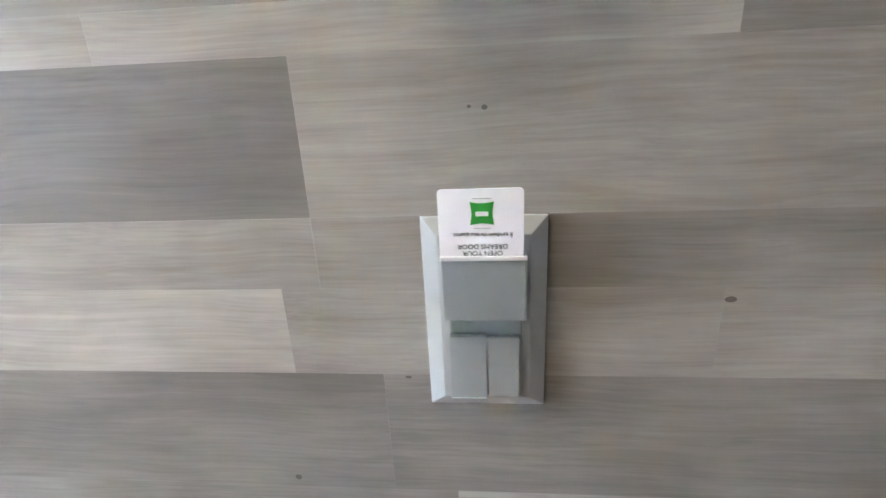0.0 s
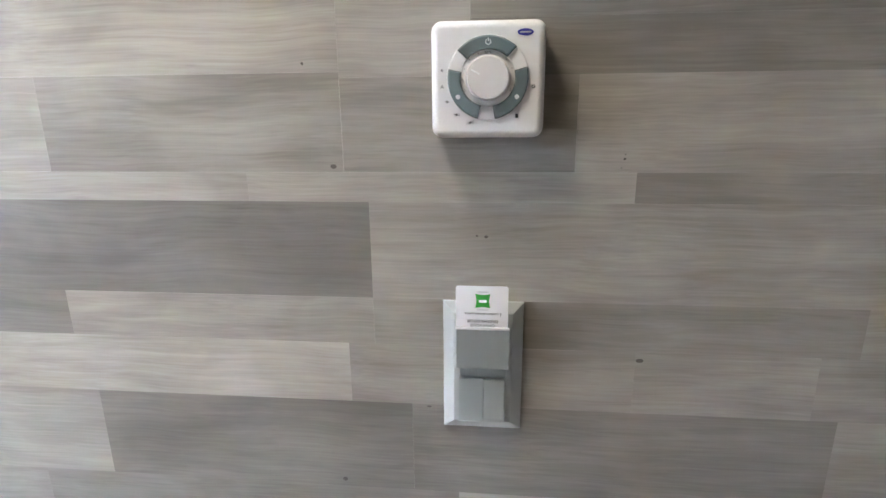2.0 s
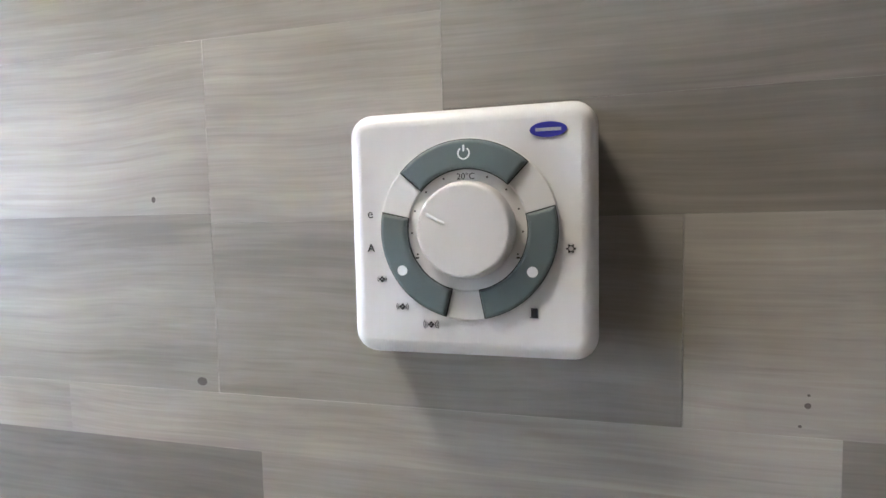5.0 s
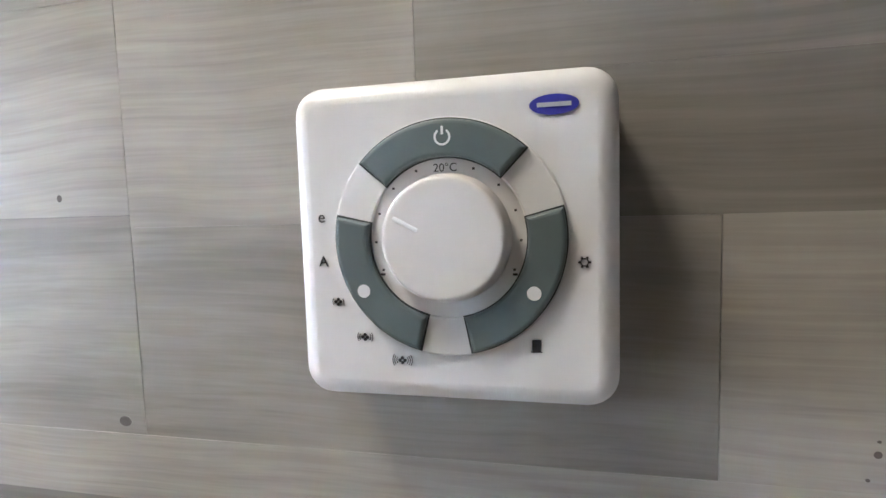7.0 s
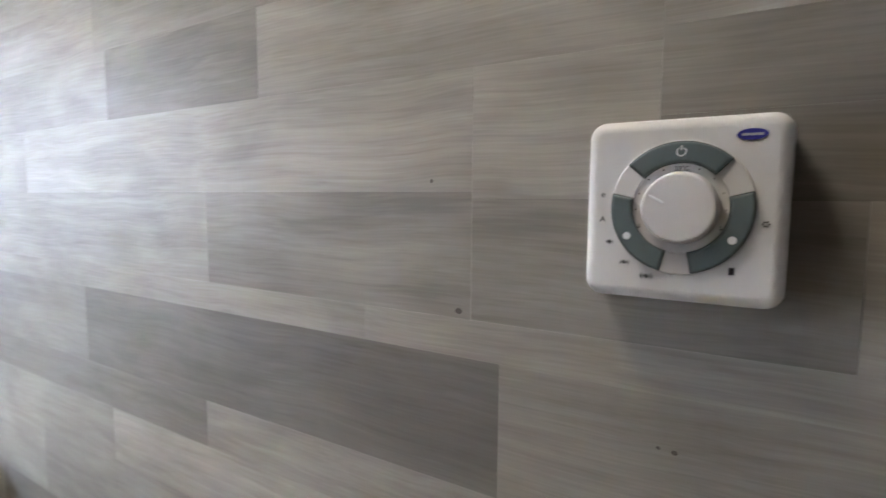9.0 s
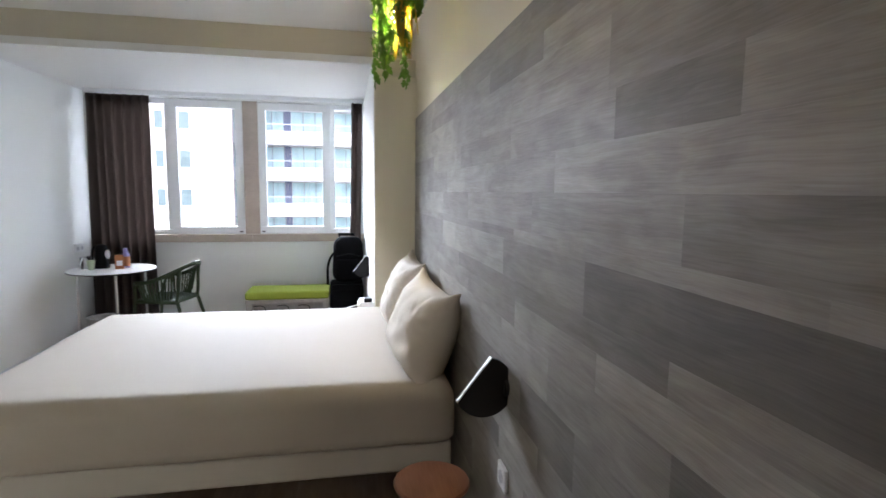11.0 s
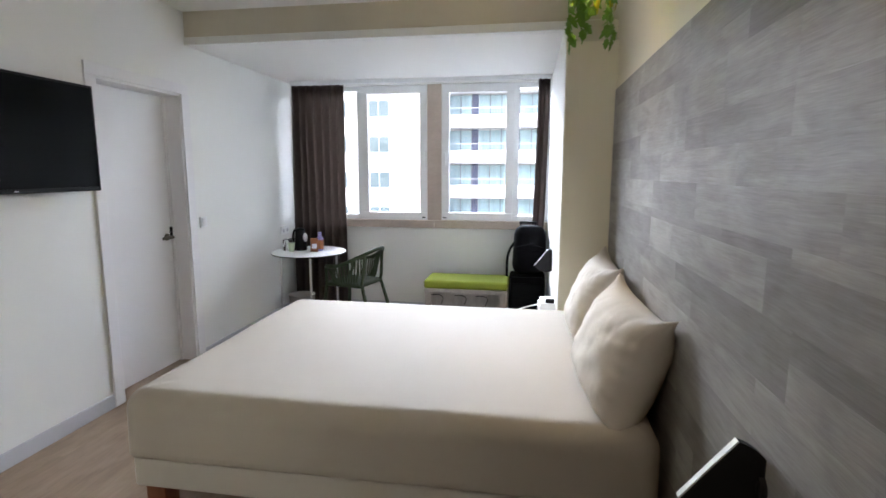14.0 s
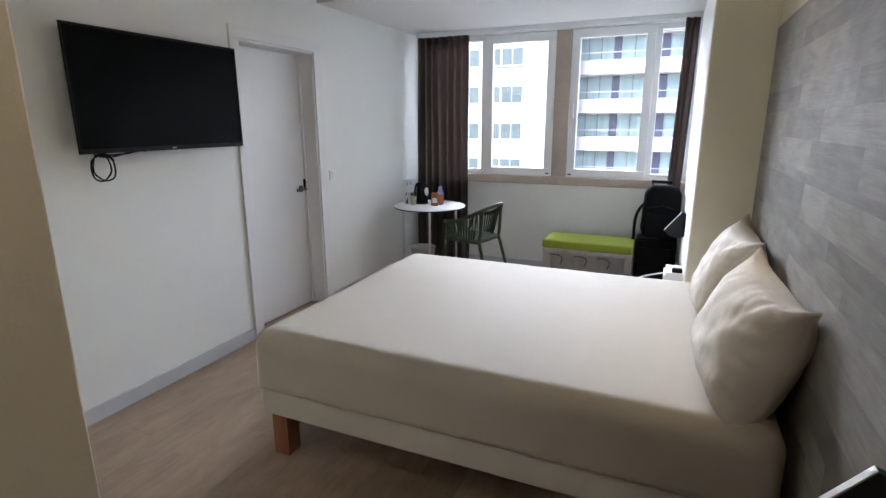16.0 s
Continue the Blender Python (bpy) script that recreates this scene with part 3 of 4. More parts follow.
# ---- television ----
def television():
    t = thing("television", (-2.515, -2.935, 1.64), "large black flat television mounted on the wall, off", "television")
    part("housing", box(-0.46, 0.46, -0.04, -0.004, -0.25, 0.25, 0.01), BLACKPL, t)
    b = None
    for a in ((-0.505, 0.505, 0.278, 0.29), (-0.505, 0.505, -0.29, -0.268), (-0.505, -0.494, -0.268, 0.278), (0.494, 0.505, -0.268, 0.278)):
        b = box(a[0], a[1], -0.006, 0.005, a[2], a[3], 0.002, 2, b)
    part("bezel", b, BLACKPL, t, "thin glossy black bezel")
    part("screen", box(-0.494, 0.494, -0.0035, 0.002, -0.268, 0.278), SCREEN, t, "dark switched-off screen")
    part("wall_bracket", box(-0.15, 0.15, -0.085, -0.034, -0.12, 0.12, 0.004), BLACK, t)
    part("badge", box(-0.012, 0.012, 0.005, 0.006, -0.282, -0.276, 0.0004), SKIRT, t, "small pale maker's badge")
    return t


television()
c = thing("cable", (-2.14, -2.985, 1.35), "coiled black cable hanging below the television", "cable")
loop = []
for i in range(49):
    a = radians(100 + i * 16)
    r = 0.066 + 0.007 * math.sin(i * 0.5)
    loop.append((0.012 - 0.03 * i / 48 + r * (0.7 + 0.2 * i / 48) * math.cos(a), 0.004 * math.sin(i * 1.3), -0.072 + r * 1.05 * math.sin(a)))
part("coil", tube(loop, 0.0042, 8), BLACKPL, c, smooth=True)
part("lead", tube(bezier((0.05, 0, 0.03), (0.0, 0.01, -0.03), (-0.1, 0.01, -0.02), (-0.29, 0.0, 0.02), 20), 0.0045, 8), BLACKPL, c, smooth=True)
part("lead", tube(bezier((0.02, 0, -0.012), (-0.08, 0.01, -0.05), (-0.15, 0.0, 0.03), (-0.24, 0.0, -0.005), 20), 0.0035, 8), BLACKPL, c, smooth=True)
part("cable_tie", box(-0.03, 0.03, -0.008, 0.008, -0.018, -0.004, 0.003), BLACKPL, c)


def light_switch(at, n):
    t = thing("light_switch" if n == 1 else "wall_socket", at, "white plastic light switch on the white wall" if n == 1 else "white double wall socket above the round table", "switch" if n == 1 else "socket")
    part("plate", box(-0.041 * n, 0.041 * n, 0, 0.012, -0.041, 0.041, 0.003), PVC, t)
    if n == 1:
        part("rocker", box(-0.022, 0.022, 0.012, 0.017, -0.03, 0.03, 0.002), LACQUER, t)
    else:
        for x in (-0.041, 0.041):
            part("well", lathe([(0.02, 0), (0.02, 0.002), (0.014, 0.0022)], 20, None, (x, 0.0145, 0), "y"), SKIRT, t, "round socket well")
    return t


light_switch((-4.07, TVY, 1.066), 1)
light_switch((-5.44, TVY, 0.85), 2)


def wall_outlet(at):
    t = thing("wall_socket", at, "white socket low on the panelled wall beside the lamp", "socket")
    part("plate", box(-0.04, 0.04, -0.012, 0, -0.04, 0.04, 0.004), PVC, t)
    part("well", lathe([(0.021, 0), (0.021, 0.002), (0.015, 0.0022)], 20, None, (0, -0.012, 0), "y"), SKIRT, t)
    return t


wall_outlet((-1.48, 0, 0.5))


# ---- curtains ----
def curtain(name, y0, y1, ztop, zbot, x, folds, label, gather=0.0, seed=0):
    t = thing(name, (x, (y0 + y1) / 2, 0), label, "curtain", "window curtains")
    b = bmesh.new()
    ny, nz, w = folds * 14, 40, y1 - y0
    grid = []
    for k in range(nz + 1):
        h = k / nz
        z = zbot + (ztop - zbot) * h
        row = []
        for j in range(ny + 1):
            u = j / ny
            ph = u * folds * 2 * math.pi + 1.5 * noise.noise((u * 4.3 + seed, 5, 0.3 * h))
            amp = 0.038 * (0.45 + 0.55 * min(1, (1 - h) * 6)) * (1 + 0.35 * noise.noise((u * 5 + seed, h * 0.8, 1)))
            ya = (u - 0.5) * w * (1 + 0.05 * (1 - h)) + 0.012 * math.sin(ph * 1.02 + 1 + seed) * (1 - h)
            if gather:
                ya += gather * (1 - h) ** 1.3
            xa = amp * math.sin(ph + 0.8 * noise.noise((u * 3, h * 1.5 + seed, 2))) + 0.01 * noise.noise((u * 9, h * 3, seed))
            row.append(b.verts.new((xa, ya, z)))
        grid.append(row)
    for k in range(nz):
        for j in range(ny):
            b.faces.new((grid[k][j], grid[k][j + 1], grid[k + 1][j + 1], grid[k + 1][j]))
    bmesh.ops.solidify(b, geom=b.faces[:], thickness=0.003)
    part("cloth", b, CURTAIN, t, smooth=True)
    b, top = bmesh.new(), []
    for j in range(ny + 1):
        u = j / ny
        x = 0.02 * math.sin(u * folds * 2 * math.pi) + 0.004 * noise.noise((u * 9, 1, seed))
        top.append([b.verts.new((x, (u - 0.5) * w, z)) for z in (ztop - 0.07, ztop - 0.01)])
    for j in range(ny):
        b.faces.new((top[j][0], top[j + 1][0], top[j + 1][1], top[j][1]))
    bmesh.ops.solidify(b, geom=b.faces[:], thickness=0.006)
    part("heading_tape", b, CURTAIN, t, "stiff pleated heading", True)
    return t


curtain("curtain", -2.935, -2.375, 2.33, 0.02, -5.56, 7, "drawn-back taupe cloth curtain hanging to the floor", seed=3)
curtain("curtain", -0.425, -0.315, 2.34, 0.02, -5.56, 2, "narrow bunched taupe curtain at the column", -0.05, seed=8)
structure("trim_curtain_rail", box(-5.575, -5.545, -2.95, -0.3, 2.335, BAYZ, 0.003), PVC, "white curtain rail under the bay ceiling", "curtain rail")


# ---- round table and what stands on it ----
TX, TY, TZ = -4.93, -2.525, 0.72
def round_table():
    t = thing("round_table", (TX, TY, 0), "round white table on slim chrome legs", "table")
    part("tabletop", lathe([(0.31, TZ - 0.022), (0.338, TZ - 0.018), (0.342, TZ - 0.008), (0.338, TZ - 0.001), (0.31, TZ)], 56), TABLEW, t, "round white laminate top with a dark edge")
    part("edge_band", lathe([(0.339, TZ - 0.019), (0.344, TZ - 0.016), (0.344, TZ - 0.01), (0.339, TZ - 0.007)], 56), BLACKPL, t, "thin dark edge band")
    for a in (25, 145, 265):
        x, y = 0.3 * math.cos(radians(a)), 0.3 * math.sin(radians(a))
        part("leg", tube([(x, y, TZ - 0.02), (x * 1.03, y * 1.03, 0)], 0.011, 14), CHROME, t, "slim chrome leg")
    return t


round_table()


def kettle():
    t = thing("kettle", (TX - 0.05, TY - 0.105, TZ), "black electric kettle with a white front on the round table", "kettle", rz=88)
    t.scale = (0.76, 0.76, 1.08)
    part("body", lathe([(0.07, 0), (0.074, 0.02), (0.07, 0.1), (0.06, 0.17), (0.052, 0.185), (0.02, 0.195)], 28), BLACKPL, t, smooth=True)
    part("base", lathe([(0.078, 0), (0.08, 0.006), (0.074, 0.016)], 28), BLACKPL, t)
    part("front", lathe([(0.04, 0), (0.04, 0.02), (0.034, 0.034), (0.02, 0.042), (0.001, 0.044)], 24, None, (0.045, 0, 0.11), "x"), LACQUER, t, "rounded white front", True)
    part("handle", tube(bezier((-0.05, 0, 0.175), (-0.115, 0, 0.19), (-0.115, 0, 0.03), (-0.068, 0, 0.03), 14), 0.011), BLACKPL, t, smooth=True)
    return t


kettle()
t = thing("bottle", (TX - 0.05, TY + 0.09, TZ), "small bottle with an orange label and violet cap", "bottle")
part("body", lathe([(0.028, 0), (0.033, 0.01), (0.033, 0.11), (0.018, 0.14), (0.014, 0.15)], 24), VIOLET, t, smooth=True)
part("label", lathe([(0.0335, 0.015), (0.0345, 0.017), (0.0345, 0.1), (0.0335, 0.102)], 24), ORANGE, t, "orange paper label")
part("cap", lathe([(0.017, 0.15), (0.018, 0.153), (0.018, 0.172), (0.015, 0.175)], 20), VIOLET, t)
t = thing("snack_carton", (TX + 0.03, TY + 0.068, TZ), "small orange carton beside the bottle", "carton", rz=15)
b = box(-0.018, 0.018, -0.034, 0.034, 0, 0.125, 0.004)
for v in b.verts:
    if v.co.z > 0.1:
        v.co.x *= 0.35
part("carton", b, ORANGE, t)
part("label", box(0.0178, 0.0186, -0.022, 0.024, 0.03, 0.075, 0.0003), CARDW, t, "pale printed label")
t = thing("paper_cup", (TX + 0.06, TY - 0.145, TZ), "pale green paper cup on the round table", "cup")
part("cup", lathe([(0.022, 0), (0.023, 0.003), (0.032, 0.078), (0.034, 0.08), (0.03, 0.08), (0.021, 0.006)], 24), CUPG, t, smooth=True)
for dx, dy in ((0.0, -0.225), (-0.08, -0.205)):
    t = thing("tumbler", (TX + dx, TY + dy, TZ), "clear upturned tumbler on the round table", "glass", "tumblers on the table")
    part("glass", lathe([(0.036, 0), (0.037, 0.002), (0.03, 0.1), (0.026, 0.104), (0.001, 0.105)], 24), CLEAR, t, smooth=True)
t = thing("paper_sheet", (TX - 0.03, TY + 0.21, TZ), "loose white sheet of paper on the table", "paper", rz=25)
part("sheet", box(-0.08, 0.08, -0.07, 0.07, 0.0, 0.002), PAPER, t)
t = thing("waste_bin", (-5.25, -2.76, 0), "low grey plastic waste bin under the table", "bin")
part("bin", lathe([(0.1, 0), (0.105, 0.005), (0.13, 0.21), (0.135, 0.215), (0.13, 0.22), (0.122, 0.2), (0.098, 0.02)], 32), BINM, t, smooth=True)


# ---- chair ----
def armchair():
    """Slatted plastic tub chair: one bent rail makes arms and back, upright slats below it."""
    t = thing("armchair", (-5.0, -2.10, 0), "olive green slatted plastic armchair at the round table", "chair", rz=-14)
    rail, low = [], []
    for i in range(41):
        a = radians(-114 + 228 * i / 40)
        back = max(0, math.cos(a))
        front = max(0, -math.cos(a))
        rail.append((-0.265 * math.sin(a) * (1.0 - 0.1 * back), 0.31 * math.cos(a) - 0.03, 0.615 + 0.15 * back ** 1.3 - 0.03 * front))
        low.append((-0.2 * math.sin(a), 0.2 * math.cos(a) - 0.02, 0.425))
    b = None
    for dz in (-0.006, 0.005):
        b = tube([(x, y, z + dz) for x, y, z in rail], 0.0125, 10, b)
    part("arm_rail", b, GREENCH, t, "bent rail forming arms and back", True)
    for s in (-1, 1):
        i = 20 + s * 7
        x, y, z = rail[i]
        part("back_stile", tube(bezier((x, y, z), (x * 0.98, y - 0.02, z - 0.12), (s * -0.17, 0.2, 0.52), (s * -0.17, 0.17, 0.42), 12), 0.015, 10), GREENCH, t, smooth=True)
    for i in list(range(1, 12)) + list(range(29, 40)):
        mid = tuple(0.6 * l + 0.4 * r - (0, 0, 0.035)[k] for k, (l, r) in enumerate(zip(low[i], rail[i])))
        part("slat", tube([low[i], mid, rail[i]], 0.0075, 8), GREENCH, t)
    part("seat", soft_box(-0.2, 0.2, -0.2, 0.18, 0.41, 0.44, 0.01, 6, 0.002, 5), GREENCH, t, smooth=True)
    for i in range(9):
        x = -0.172 + i * 0.043
        part("seat_slat", box(x - 0.015, x + 0.015, -0.195, 0.175, 0.44, 0.447, 0.003), GREENCH, t)
    for s in (-1, 1):
        part("leg", tube([(s * 0.19, -0.19, 0.425), (s * 0.225, -0.23, 0)], 0.016, 10), GREENCH, t)
        part("leg", tube([(s * 0.17, 0.18, 0.425), (s * 0.2, 0.3, 0)], 0.016, 10), GREENCH, t)
        part("arm_support", tube([rail[0 if s > 0 else -1], (s * 0.19, -0.19, 0.43)], 0.015, 10), GREENCH, t)
    return t


armchair()


# ---- bench, luggage ----
def bench():
    t = thing("bench", (-5.3, -1.06, 0), "luggage bench with a lime green cushion and grey wood frame", "bench")
    part("cushion", soft_box(-0.2, 0.2, -0.4, 0.4, 0.36, 0.44, 0.022, 8, 0.003, 21), LIME, t, "lime green upholstered cushion", True)
    part("top_frame", box(-0.195, 0.195, -0.395, 0.395, 0.325, 0.36, 0.003), BENCHW, t)
    for y in (-0.36, 0.36):
        for x in (-0.16, 0.16):
            part("leg", box(x - 0.03, x + 0.03, y - 0.03, y + 0.03, 0, 0.325, 0.003), BENCHW, t)
    part("back_panel", box(-0.15, -0.135, -0.33, 0.33, 0.06, 0.325, 0.002), BENCHW, t)
    for y in (-0.22, 0.0, 0.2):
        part("hook", tube(bezier((0.195, y - 0.1, 0.3), (0.2, y - 0.02, 0.315), (0.2, y + 0.045, 0.3), (0.195, y - 0.01, 0.215), 14), 0.0038, 8), BLACK, t, "dark bent coat hook")
    return t


bench()


def suitcase():
    t = thing("suitcase", (-5.33, -0.49, 0), "upright black cloth suitcase beside the bench", "suitcase")
    part("shell", soft_box(-0.12, 0.12, -0.17, 0.17, 0.05, 0.5, 0.03, 4, 0.004, 31), NYLON, t, smooth=True)
    part("pocket", soft_box(0.118, 0.14, -0.14, 0.14, 0.09, 0.42, 0.01, 3, 0.003, 33), NYLON, t, "raised front pocket", True)
    part("piping", tube([(0.12, -0.15, 0.07), (0.122, -0.165, 0.25), (0.12, -0.15, 0.48), (0.12, 0.15, 0.48), (0.122, 0.165, 0.25), (0.12, 0.15, 0.07)], 0.005, 8), BLACKPL, t)
    part("trim_bar", tube([(0.1, 0.172, 0.08), (0.1, 0.176, 0.44)], 0.006, 8), CHROME, t, "bright metal side bar")
    for x in (-0.08, 0.08):
        for y in (-0.12, 0.12):
            part("wheel", lathe([(0.025, -0.012), (0.025, 0.012)], 18, None, (x, y, 0.025), "x"), BLACKPL, t)
    for y in (-0.07, 0.07):
        part("handle_bar", tube([(-0.1, y, 0.49), (-0.1, y, 0.965)], 0.007, 8), BLACKPL, t)
    part("handle_grip", box(-0.115, -0.085, -0.085, 0.085, 0.96, 0.988, 0.008), BLACKPL, t, "raised telescopic handle")
    return t


suitcase()


def rucksack_body():
    b = soft_box(-0.11, 0.11, -0.16, 0.16, 0, 0.46, 0.085, 5, 0.012, 41)
    for v in b.verts:
        h = max(0, (v.co.z - 0.22) / 0.24)
        v.co.y *= 1 - 0.13 * h ** 2
        v.co.x *= 1 - 0.3 * h ** 2
    return b


def backpack():
    t = thing("backpack", (-5.29, -0.47, 0.5), "black cloth backpack standing on the suitcase", "backpack")
    part("body", rucksack_body(), NYLON, t, smooth=True)
    part("pocket", soft_box(0.095, 0.13, -0.12, 0.12, 0.03, 0.24, 0.02, 4, 0.005, 43), NYLON, t, "bulging front pocket", True)
    part("zip", tube([(0.102, -0.12, 0.27), (0.107, 0, 0.3), (0.102, 0.12, 0.27)], 0.004, 8), BLACKPL, t)
    part("top_handle", tube(bezier((0.0, -0.05, 0.42), (0, -0.04, 0.47), (0, 0.04, 0.47), (0, 0.05, 0.42), 12), 0.008, 8), NYLON, t)
    part("strap", tube(bezier((0.02, -0.14, 0.3), (0.05, -0.24, 0.2), (0.03, -0.2, 0.05), (0.06, -0.21, -0.02), 16), 0.013, 8), NYLON, t, "loose hanging shoulder strap", True)
    return t


backpack()


# ---- bedside tables ----
def white_nightstand():
    t = thing("nightstand", (-3.95, -0.39, 0), "small white box bedside table beyond the bed", "nightstand")
    part("carcass", box(-0.1, 0.1, -0.01, 0.095, 0.3, 0.58, 0.004), LACQUER, t)
    part("drawer_front", box(-0.09, 0.09, -0.022, -0.01, 0.32, 0.56, 0.003), LACQUER, t)
    part("leg", box(-0.03, 0.03, 0.01, 0.07, 0, 0.3, 0.003), CHROME, t)
    return t


white_nightstand()
t = thing("telephone", (-3.87, -0.335, 0.58), "small dark handset standing on the white bedside table", "telephone")
part("handset", box(-0.02, 0.02, -0.03, 0.03, 0, 0.028, 0.006), BLACKPL, t)
t = thing("cable", (-4.05, -0.52, 0.51), "white cable looped over the bedside table", "cable")
part("lead", tube(bezier((0.06, -0.09, -0.06), (0.05, -0.03, -0.015), (0.02, 0.02, -0.005), (0, 0.15, 0.02), 18), 0.005, 8), PVC, t, smooth=True)


def round_nightstand():
    t = thing("bedside_table", (-1.72, -0.2, 0), "low round reddish wooden bedside table", "nightstand")
    part("tabletop", lathe([(0.12, 0.345), (0.138, 0.35), (0.141, 0.36), (0.136, 0.368), (0.12, 0.37)], 48), ROUNDW, t, "round reddish wooden top")
    part("stem", lathe([(0.022, 0.02), (0.02, 0.1), (0.02, 0.345)], 20), BLACK, t)
    part("foot", lathe([(0.13, 0), (0.13, 0.008), (0.03, 0.022)], 36), BLACK, t)
    return t


round_nightstand()


# ---- hanging plant lamp ----
def leaf_mesh(name, mat, s):
    b = bmesh.new()
    pts = [(0, 0), (0.3, -0.18), (0.24, -0.34), (0.46, -0.52), (0.24, -0.62), (0.2, -0.86), (0, -1.1), (-0.2, -0.86), (-0.24, -0.62), (-0.46, -0.52), (-0.24, -0.34), (-0.3, -0.18)]
    mid = b.verts.new((0, 0.07 * s, -0.5 * s))
    ring = [b.verts.new((x * s, -0.05 * s * abs(x) * 4, z * s)) for x, z in pts]
    for i in range(len(ring)):
        b.faces.new((ring[i], ring[(i + 1) % len(ring)], mid))
    bmesh.ops.solidify(b, geom=b.faces[:], thickness=0.0006)
    me = bpy.data.meshes.new(name)
    b.to_mesh(me)
    b.free()
    me.materials.append(mat)
    return me


def ribbon_leaf(length, width, bend, seed):
    """A long drooping blade leaf with a fold down its middle and a wavy edge."""
    b = bmesh.new()
    rows = []
    for k in range(13):
        h = k / 12
        w = width * (0.35 + 0.65 * math.sin(math.pi * min(1, 0.12 + h * 0.86)))
        x = bend * h * h + 0.012 * math.sin(5 * h + seed)
        y = 0.014 * math.sin(4 * h + seed * 2)
        rows.append([b.verts.new((x + w * u, y - 0.25 * w * abs(u), -length * h)) for u in (-0.5, 0.0, 0.5)])
    for p, q in zip(rows, rows[1:]):
        for i in range(2):
            b.faces.new((p[i], p[i + 1], q[i + 1], q[i]))
    bmesh.ops.solidify(b, geom=b.faces[:], thickness=0.0008)
    return b


def hanging_plant():
    t = thing("hanging_plant", (-2.6, -0.235, CEILZ), "artificial ivy and yellow leaves round a lit ceiling lamp", "plant")
    part("canopy", lathe([(0.07, -0.03), (0.075, -0.02), (0.075, 0)], 28), LACQUER, t)
    part("lamp_holder", lathe([(0.016, -0.29), (0.02, -0.28), (0.02, -0.03)], 20), LACQUER, t)
    part("bulb", lathe([(0.01, -0.36), (0.028, -0.348), (0.033, -0.325), (0.02, -0.29)], 20), glowing("warm_bulb", (1.0, 0.75, 0.38), 170), t, "warm glowing bulb", True)
    rnd = random.Random(5)
    for s in range(26):
        a = 2 * math.pi * s / 26 + rnd.uniform(-0.1, 0.1)
        r = rnd.uniform(0.035, 0.1)
        length = rnd.uniform(0.34, 0.5) if math.sin(a) > -0.3 else rnd.uniform(0.2, 0.3)
        ob = part("yellow_leaf", ribbon_leaf(length, rnd.uniform(0.03, 0.05), rnd.uniform(-0.02, 0.03), s), LEAFY, t, "long drooping yellow leaf", True)
        ob.matrix_local = pose(r * math.cos(a), r * math.sin(a), -0.025, 0, 0, math.degrees(a) + 90)
    leaf = leaf_mesh("leaf", LEAF, 0.046)
    for s in range(22):
        a = 2 * math.pi * s / 22 + rnd.uniform(-0.12, 0.12)
        r0 = rnd.uniform(0.085, 0.12)
        length = rnd.uniform(0.46, 0.62)
        if -0.5 < math.sin(a) < 0.1 and rnd.random() < 0.5:
            length *= 0.75
        if math.sin(a) > 0.55:
            length *= 0.45
        pts = []
        for k in range(15):
            h = k / 14
            pts.append((r0 * math.cos(a) + 0.012 * math.sin(5 * h + s), r0 * math.sin(a) + 0.012 * math.cos(4 * h + 2 * s), -0.02 - length * h))
        stem = part("stem", tube(pts, 0.0015, 5), LEAF, t)
        for k in range(1, 15):
            for _ in range(2 if k > 4 else 1):
                ob = new("leaf", leaf)
                ob.parent = stem
                px, py, pz = pts[k]
                out = math.degrees(math.atan2(py, px)) + 90 + rnd.uniform(-80, 80)
                sc = rnd.uniform(0.65, 1.2)
                ob.matrix_local = pose(px, py, pz + rnd.uniform(-0.01, 0.02), rnd.uniform(-10, 50), rnd.uniform(-40, 40), out) @ Matrix.Scale(sc, 4)
    return t


hanging_plant()


# ---- unseen panel added to go with the passage fill lamp ----
t = thing("fill_lamp_panel", (-0.7, -0.47, CEILZ), "flat white panel added above the unseen passage fill lamp", "lamp")
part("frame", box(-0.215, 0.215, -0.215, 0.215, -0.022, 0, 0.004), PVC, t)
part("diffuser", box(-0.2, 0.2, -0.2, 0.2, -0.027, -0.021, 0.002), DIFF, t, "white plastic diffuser")


